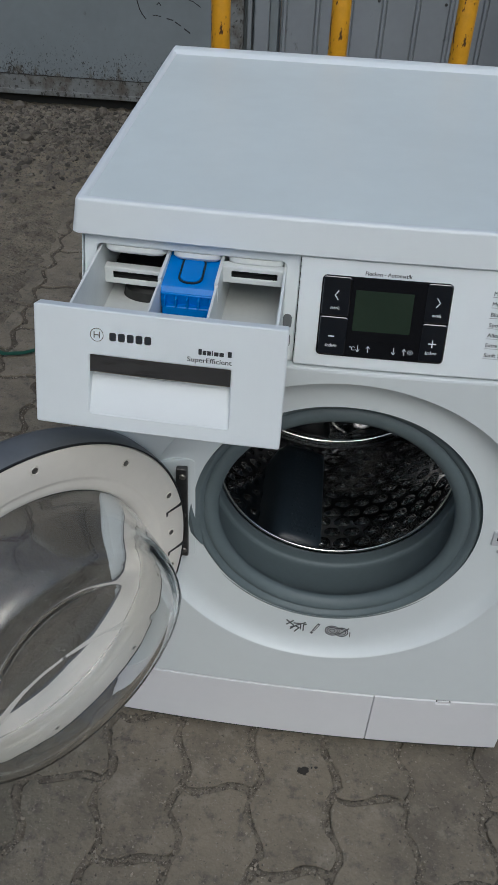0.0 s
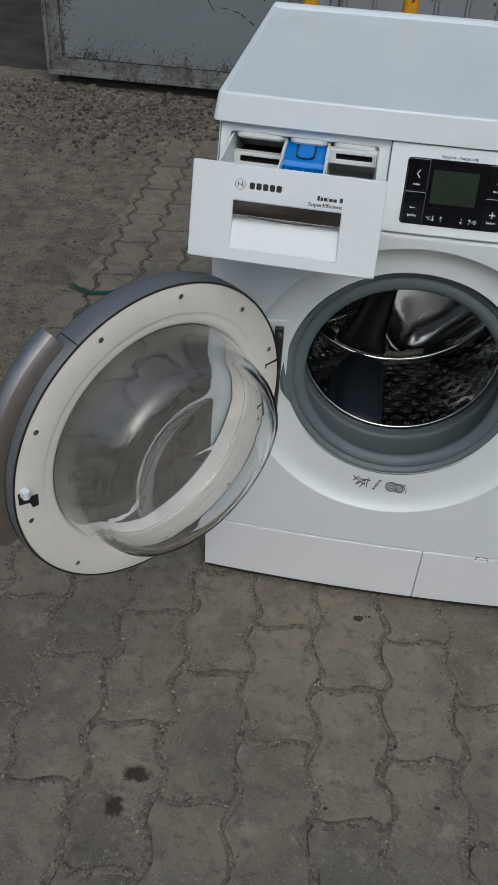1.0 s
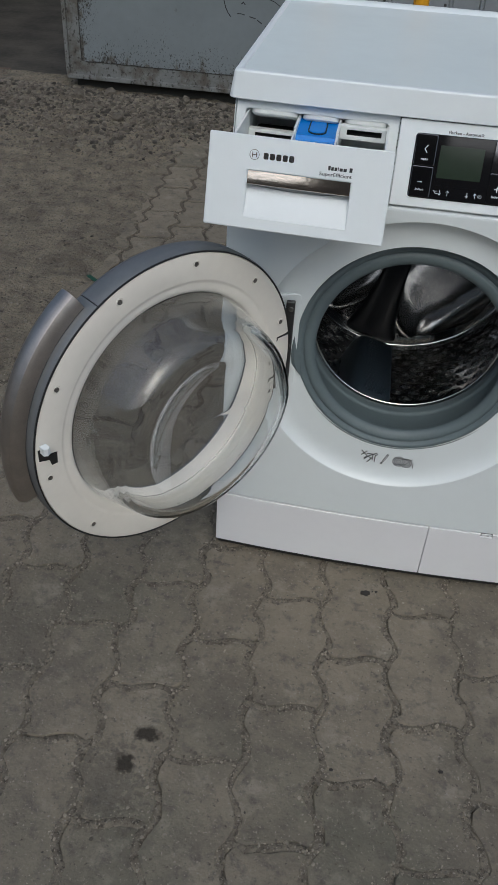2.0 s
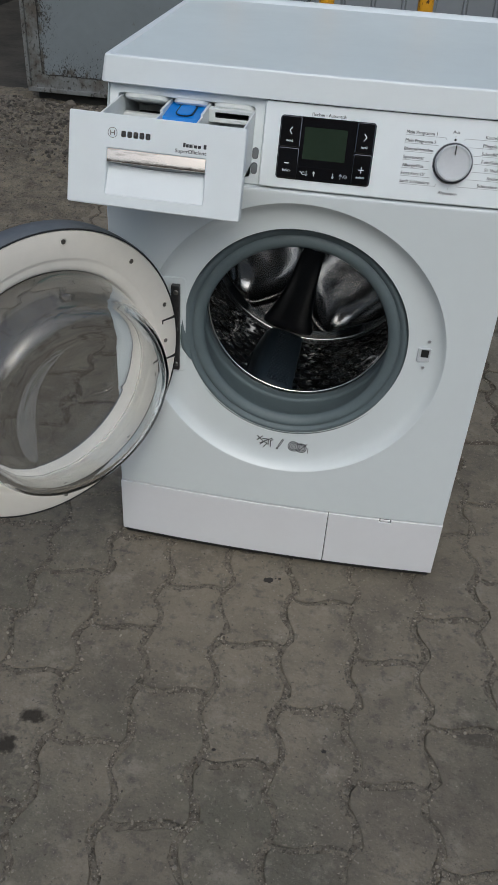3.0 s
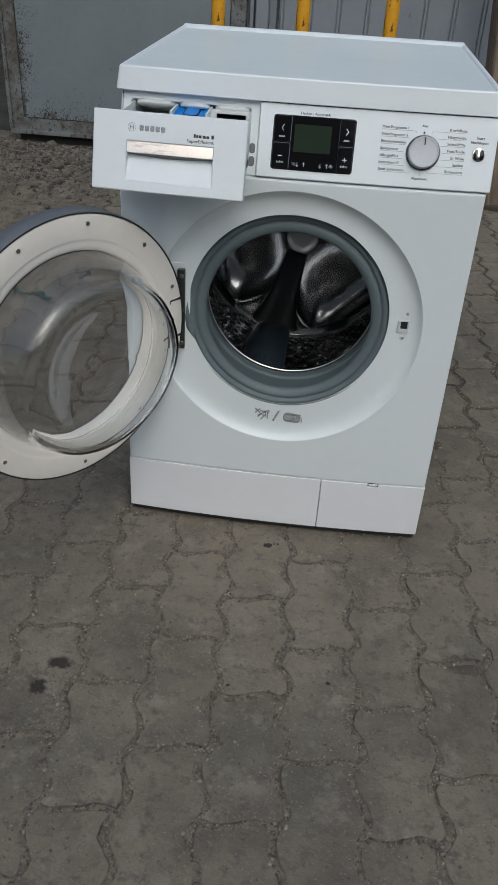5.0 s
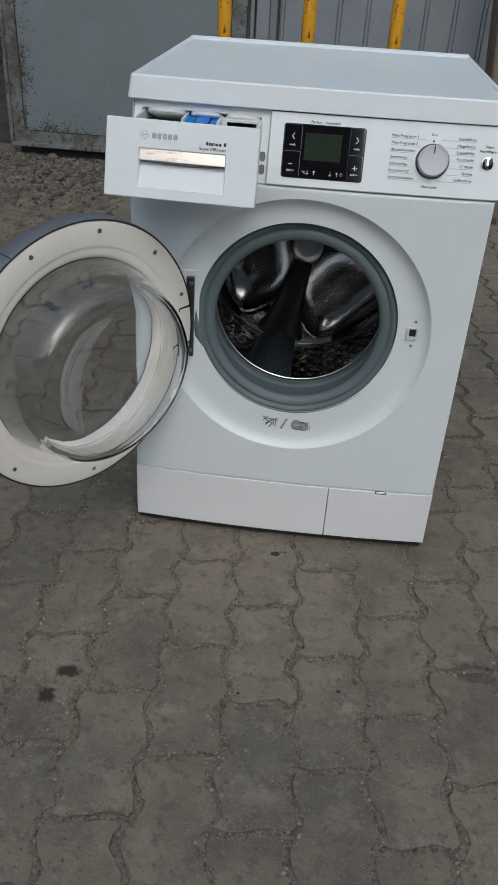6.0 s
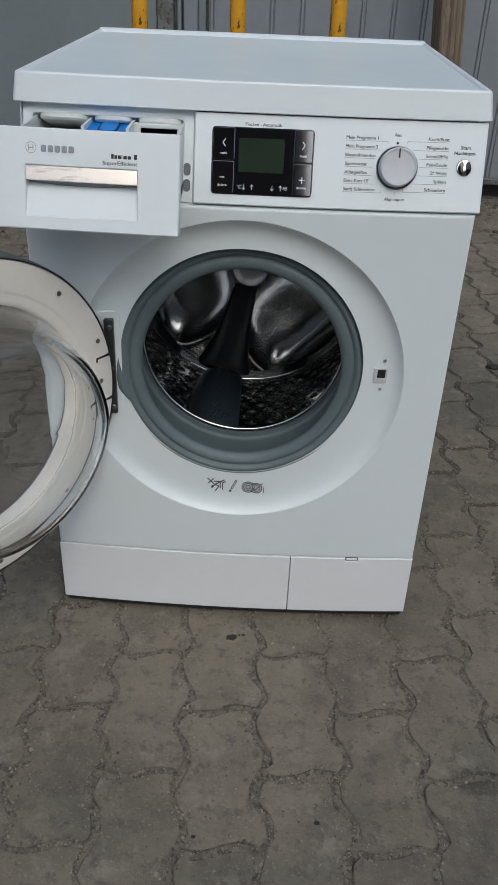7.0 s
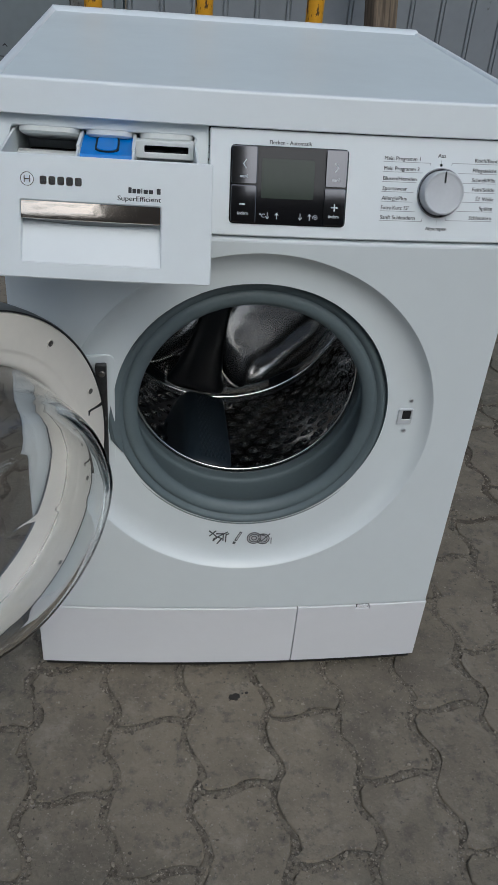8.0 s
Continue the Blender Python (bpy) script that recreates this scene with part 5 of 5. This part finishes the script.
def ribbon(path, width, z0, thick):
    loops = []
    for i, (x, y, lift) in enumerate(path):
        a, b = path[max(i - 1, 0)], path[min(i + 1, len(path) - 1)]
        d = Vector((b[0] - a[0], b[1] - a[1], 0)).normalized()
        o = Vector((-d.y, d.x, 0)) * width / 2
        p = Vector((x, y, z0 + lift))
        loops.append([p - o, p + o, p + o + Vector((0, 0, thick)), p - o + Vector((0, 0, thick))])
    return loft(loops)


strap = thing("packing_strap", "thin green plastic packing strap lying on the ground", "strap", (-0.45, 0.98, 0.0))
pts = [(-0.140, 0.024, 0.012), (-0.115, 0.008, 0.008), (-0.08, -0.004, 0.005), (-0.03, 0.008, 0.005), (0.03, 0.048, 0.006), (0.08, 0.082, 0.012), (0.095, 0.115, 0.010)]
part("band", ribbon(pts, 0.014, 0.004, 0.0012), STRAP, strap)

plate = tagged(part("steel_plate", slab(-0.30, 0.14, -0.17, 0.11, 0.0, 0.006, 0.01, 0.001), RUSTPLATE), "rusty brown steel sheet lying at the lane's edge", "plate")
plate.matrix_basis = pose(-1.78, 2.90, 0.030, 0, 0, 12)
kerb = tagged(part("kerb", slab(-2.58, -2.44, 3.0, 9.0, 0.0, 0.07, 0.02, 0.006), SLAB), "dark concrete kerb along the lane", "kerb", kind="structure")
tagged(part("wall_west", slab(-3.0, -2.62, 3.0, 9.0, 0.0, 2.6, 0.02, 0.01), FARWALL), "dark rendered wall along the lane", "wall", kind="structure")


def blot(name, label, x, y, rx, ry, seed, specks, mat=STAIN):
    """A ragged spill: one uneven patch and splashes round it."""
    rnd = random.Random(seed)
    bm = bmesh.new()
    for k in range(specks + 1):
        s = (1.0 if specks < 10 else 0.72) if k == 0 else min(0.45, 0.06 * rnd.paretovariate(1.5))
        a, d = rnd.uniform(0, 6.28), 0.0 if k == 0 else 0.75 + abs(rnd.gauss(0, 0.45))
        cx, cy = rx * d * math.cos(a), ry * d * math.sin(a)
        n = 40 if k == 0 else 9
        o = []
        for i in range(n):
            b = 2 * math.pi * i / n
            g = 1 + 0.40 * noise.noise(Vector((math.cos(b) * 1.4, math.sin(b) * 1.4, seed * 3.3 + k))) + (0.45 if k else 0.20) * noise.noise(Vector((math.cos(b) * 5, math.sin(b) * 5, seed + k * 2.0)))
            o.append((cx + rx * s * g * math.cos(b), cy + ry * s * g * math.sin(b)))
        loft([at_z(o, -0.0006), at_z([(cx + (p - cx) * 0.93, cy + (q - cy) * 0.93) for p, q in o], 0.0003 + 0.00003 * k)], bm)
    ob = part(name, bm, mat)
    ob.location = (x, y, 0.0006)
    return tagged(ob, label, "stain")


blot("oil_spot", "small dark oil spot on the paving", 0.298, -0.059, 0.010, 0.0065, 1, 3)
blot("oil_spot", "tiny dark oil speck on the paving", 0.318, -0.052, 0.003, 0.002, 2, 0)
blot("oil_spot", "tiny dark oil speck on the paving", 0.266, -0.425, 0.0035, 0.002, 7, 1)
blot("oil_spot", "tiny dark oil speck on the paving", 0.432, -0.396, 0.004, 0.0025, 8, 1)


def rock(rnd, size):
    """Corners and faces of one crushed stone."""
    t = (1 + 5 ** 0.5) / 2
    v = [Vector(p).normalized() for p in ((-1, t, 0), (1, t, 0), (-1, -t, 0), (1, -t, 0), (0, -1, t), (0, 1, t), (0, -1, -t), (0, 1, -t), (t, 0, -1), (t, 0, 1), (-t, 0, -1), (-t, 0, 1))]
    f = [(0, 11, 5), (0, 5, 1), (0, 1, 7), (0, 7, 10), (0, 10, 11), (1, 5, 9), (5, 11, 4), (11, 10, 2), (10, 7, 6), (7, 1, 8), (3, 9, 4), (3, 4, 2), (3, 2, 6), (3, 6, 8), (3, 8, 9), (4, 9, 5), (2, 4, 11), (6, 2, 10), (8, 6, 7), (9, 8, 1)]
    s = Vector((rnd.uniform(0.7, 1.3), rnd.uniform(0.6, 1.1), rnd.uniform(0.45, 0.8))) * size
    q = Euler((rnd.uniform(-0.3, 0.3), rnd.uniform(-0.3, 0.3), rnd.uniform(0, 6.28))).to_matrix()
    return [q @ Vector((p.x * s.x * rnd.uniform(0.75, 1.15), p.y * s.y * rnd.uniform(0.75, 1.15), p.z * s.z)) for p in v], f


def gravel():
    rnd = random.Random(11)
    vs, fs = [], []
    made = 0
    while made < 46000:
        if rnd.random() < 0.80:
            x, y = rnd.uniform(-1.75, -0.25), 2.85 - abs(rnd.gauss(0, 0.36))
        elif rnd.random() < 0.6:
            x, y = rnd.uniform(0.3, 1.7), 2.85 - abs(rnd.gauss(0, 0.16))
        else:
            x, y = rnd.uniform(-1.3, -0.1), rnd.uniform(0.5, 2.6)
        d = dirt(x, y)
        if y > 2.80 or (d < 0.25 and rnd.random() > 0.05):
            continue
        size = min(0.015, 0.0014 * rnd.paretovariate(1.65)) if y > 2.0 else min(0.007, 0.0010 * rnd.paretovariate(1.9))
        p, f = rock(rnd, size)
        base = len(vs)
        at = Vector((x, y, max(ground_height(x, y), 0.0 if d < 0.2 else -1) + size * rnd.uniform(-0.25, 0.25)))
        vs += [tuple(c + at) for c in p]
        fs += [tuple(base + i for i in t) for t in f]
        made += 1
    me = bpy.data.meshes.new("gravel")
    me.from_pydata(vs, [], fs)
    me.materials.append(STONE)
    tagged(new("gravel", me), "loose crushed grey stones and grit along the gate", "gravel", kind="stuff")


gravel()
rnd = random.Random(21)
for x, y, s in ((-0.89, 2.54, 0.022), (-0.93, 2.43, 0.034), (-1.18, 2.66, 0.036), (-0.76, 2.17, 0.017), (-0.75, 2.02, 0.013), (-0.84, 1.90, 0.012), (-0.80, 1.87, 0.014), (-0.61, 2.41, 0.010), (-1.06, 2.74, 0.030), (-0.70, 2.76, 0.030), (-0.52, 2.74, 0.028), (0.95, 1.86, 0.012), (1.24, 2.52, 0.020), (0.93, 2.42, 0.010)):
    bm = bmesh.new()
    p, f = rock(rnd, s)
    bv = [bm.verts.new(c) for c in p]
    for t in f:
        bm.faces.new([bv[i] for i in t])
    st = part("stone", bm, STONE, angle=10)
    st.location = (x, y, max(ground_height(x, y), 0.0) + s * 0.35)
    tagged(st, "loose angular grey stone lying on the ground", "stone", "loose stones")


# ---- paving, laid last ----
COL, ROW, ORIGIN = Vector((0.11635, 0.0040)), Vector((-0.0120, 0.2268)), Vector((0.4000, -0.0965))
paving = tagged(new("paving"), "worn grey interlocking concrete pavers with wavy joints", "paving", kind="structure")


def wave(v):
    """Side joint of a paver: two angular waves to a stone's length; v runs 0 to 1."""
    return 0.0125 * max(-0.80, min(0.80, 1.25 * math.sin(4 * math.pi * v)))


def end_wave(u):
    """End joint; u runs 0 to 1 from left to right."""
    return -0.0065 * math.sin(2 * math.pi * u)


def paver_outline(gap):
    w, l = COL.length, ROW.length
    n = 12
    right = [(w / 2 + wave(i / n) - gap, l * i / n) for i in range(n + 1)]
    left = [(-w / 2 + wave(i / n) + gap, l * i / n) for i in range(n, -1, -1)]
    right[0], right[-1] = (right[0][0], gap), (right[-1][0], l - gap)
    left[0], left[-1] = (left[0][0], l - gap), (left[-1][0], gap)
    us = (0.18, 0.34, 0.5, 0.66, 0.82)
    top = [(w * (u - 0.5), l - gap + end_wave(u)) for u in us[::-1]]
    bot = [(w * (u - 0.5), gap + end_wave(u)) for u in us]
    return right + top + left + bot


def paver_mesh(seed, gap):
    rnd = random.Random(seed)
    o = [(x + rnd.uniform(-0.0030, 0.0030), y + rnd.uniform(-0.0026, 0.0026)) for x, y in paver_outline(gap)]
    low = [(x, y, -0.012) for x, y in o]
    mid = [(x * 0.990, y * 0.990 + 0.0011, -0.0016 + rnd.uniform(-0.0008, 0.0004)) for x, y in o]
    top = [(x * 0.966 + rnd.uniform(-0.0009, 0.0009), y * 0.980 + 0.0023 + rnd.uniform(-0.0009, 0.0009), 0.0) for x, y in o]
    n = len(o)
    vs = low + mid + top
    fs = [(a + i, a + (i + 1) % n, b + (i + 1) % n, b + i) for a, b in ((0, n), (n, 2 * n)) for i in range(n)]
    fs.append(tuple(range(2 * n, 3 * n)))
    me = bpy.data.meshes.new("paver")
    me.from_pydata(vs, [], fs)
    me.polygons.foreach_set("use_smooth", [False] * len(fs))
    me.materials.append(PAVER)
    return me


kinds = [paver_mesh(s, 0.0050) for s in range(8)] + [paver_mesh(s, 0.0062) for s in range(8, 16)]
turn = Matrix(((COL.x / COL.length, ROW.x / ROW.length, 0, 0), (COL.y / COL.length, ROW.y / ROW.length, 0, 0), (0, 0, 1, 0), (0, 0, 0, 1)))
rnd = random.Random(5)
rest_v, rest_f = [], []
pieces = 0
for i in range(-40, 38):
    for j in range(-24, 13):
        p = ORIGIN + COL * i + ROW * (j - (0.5 if i % 2 else 0.0))
        mid = p + ROW * 0.5
        if mid.y > 2.75 or mid.y < -5.2:
            continue
        if dirt(mid.x, mid.y) > 0.97 and mid.y > 0.2:
            continue
        me = kinds[rnd.randrange(8) + (8 if mid.y > 0.3 else 0)]
        m = Matrix.Translation((p.x, p.y, rnd.uniform(-0.0016, 0.0008))) @ turn @ pose(0, 0, 0, rnd.uniform(-0.35, 0.35), rnd.uniform(-0.5, 0.5), rnd.uniform(-0.3, 0.3))
        near = -0.75 < mid.y < 2.6 and -0.95 < mid.x < 1.25 and not (0.04 < mid.x < 0.56 and 0.10 < mid.y < 0.62)
        if near and pieces < 300:
            ob = new("paver", me)
            ob.parent = paving
            ob.matrix_basis = m
            pieces += 1
        else:
            base = len(rest_v)
            rest_v += [tuple(m @ v.co) for v in me.vertices]
            rest_f += [tuple(base + k for k in f.vertices) for f in me.polygons]
def lay(p, q):
    return p + Vector((turn[0][0] * q.x + turn[0][1] * q.y, turn[1][0] * q.x + turn[1][1] * q.y))


# sand strips that fill the joints, uneven and broken away along the stones
near_joints, far_joints, gv, gf = ([], []), ([], []), [], []
rnd = random.Random(33)
for i in range(-14, 12):
    for j in range(-5, 12):
        p = ORIGIN + COL * i + ROW * (j - (0.5 if i % 2 else 0.0))
        if not (-1.25 < p.x < 1.7 and -1.1 < p.y < 2.5):
            continue
        jv, jf = near_joints if p.y < 0.30 else far_joints
        ns, ne = (64, 32) if p.y < 1.1 else (30, 16)
        lines = ([Vector((COL.length / 2 + wave(k / ns), ROW.length * k / ns)) for k in range(ns + 1)], [Vector(((k / ne - 0.5) * COL.length, end_wave(k / ne))) for k in range(ne + 1)])
        for line in lines:
            rows = []
            for k, q in enumerate(line):
                d = (line[min(k + 1, len(line) - 1)] - line[max(k - 1, 0)]).normalized()
                side = Vector((-d.y, d.x))
                c = lay(p, q)
                full = noise.noise(Vector((c.x * 7.0, c.y * 7.0, 4.0))) + 0.5 * noise.noise(Vector((c.x * 23, c.y * 23, 9.0)))
                row = []
                for f, drop in ((-1.0, 0.0052), (-0.66, 0.0020), (-0.36, 0.0008), (0.0, 0.0), (0.36, 0.0008), (0.66, 0.0020), (1.0, 0.0052)):
                    c = lay(p, q + side * f * (0.0098 if p.y < 0.3 else 0.0122))
                    z = -0.0003 - 0.0028 * max(0.0, min(1.0, (p.y - 0.3) / 0.5)) + 0.0013 * full - drop + 0.0021 * noise.noise(Vector((c.x * 210, c.y * 210, 1.0))) + 0.0010 * noise.noise(Vector((c.x * 80, c.y * 80, 2.0)))
                    row.append((c.x, c.y, z))
                rows.append(row)
            base = len(jv)
            for row in rows:
                jv += row
            jf += [(base + r * 7 + k, base + r * 7 + k + 1, base + r * 7 + k + 8, base + r * 7 + k + 7) for r in range(len(rows) - 1) for k in range(6)]
            for k in range(105 if len(line) > ne + 1 else 54):
                q = line[rnd.randrange(len(line))]
                spread = 0.0064 if rnd.random() < 0.78 else 0.0150
                c = lay(p, q) + Vector((rnd.gauss(0, spread), rnd.gauss(0, spread)))
                if not (-0.9 < c.x < 1.2 and -0.72 < c.y < 1.6) or (0.03 < c.x < 0.57 and 0.05 < c.y < 0.6):
                    continue
                size = min(0.0036, 0.0010 * rnd.paretovariate(2.4))
                r, f = rock(rnd, size)
                base = len(gv)
                gv += [(a.x + c.x, a.y + c.y, a.z - 0.0001 - 0.0024 * max(0.0, min(1.0, (p.y - 0.3) / 0.5))) for a in r]
                gf += [tuple(base + n for n in t) for t in f]
for name, (jv, jf), mat, label, sort in (("joint_sand", near_joints, GRIT, "packed grey-brown sand in the paving joints", "sand"), ("joint_soil", far_joints, JOINTSOIL, "dark soil in the wider joints of the old paving", "soil")):
    me = bpy.data.meshes.new(name)
    me.from_pydata(jv, [], jf)
    me.polygons.foreach_set("use_smooth", [True] * len(jf))
    me.materials.append(mat)
    tagged(new(name, me), label, sort, kind="stuff")
me = bpy.data.meshes.new("joint_grit")
me.from_pydata(gv, [], gf)
me.materials.append(CRUMB)
tagged(new("joint_grit", me), "loose grit and crumbs in the paving joints", "grit", kind="stuff")
me = bpy.data.meshes.new("pavers_beyond")
me.from_pydata(rest_v, [], rest_f)
me.polygons.foreach_set("use_smooth", [False] * len(rest_f))
me.materials.append(PAVER)
beyond = tagged(new("pavers_beyond", me), kind="stuff")
beyond.parent = paving
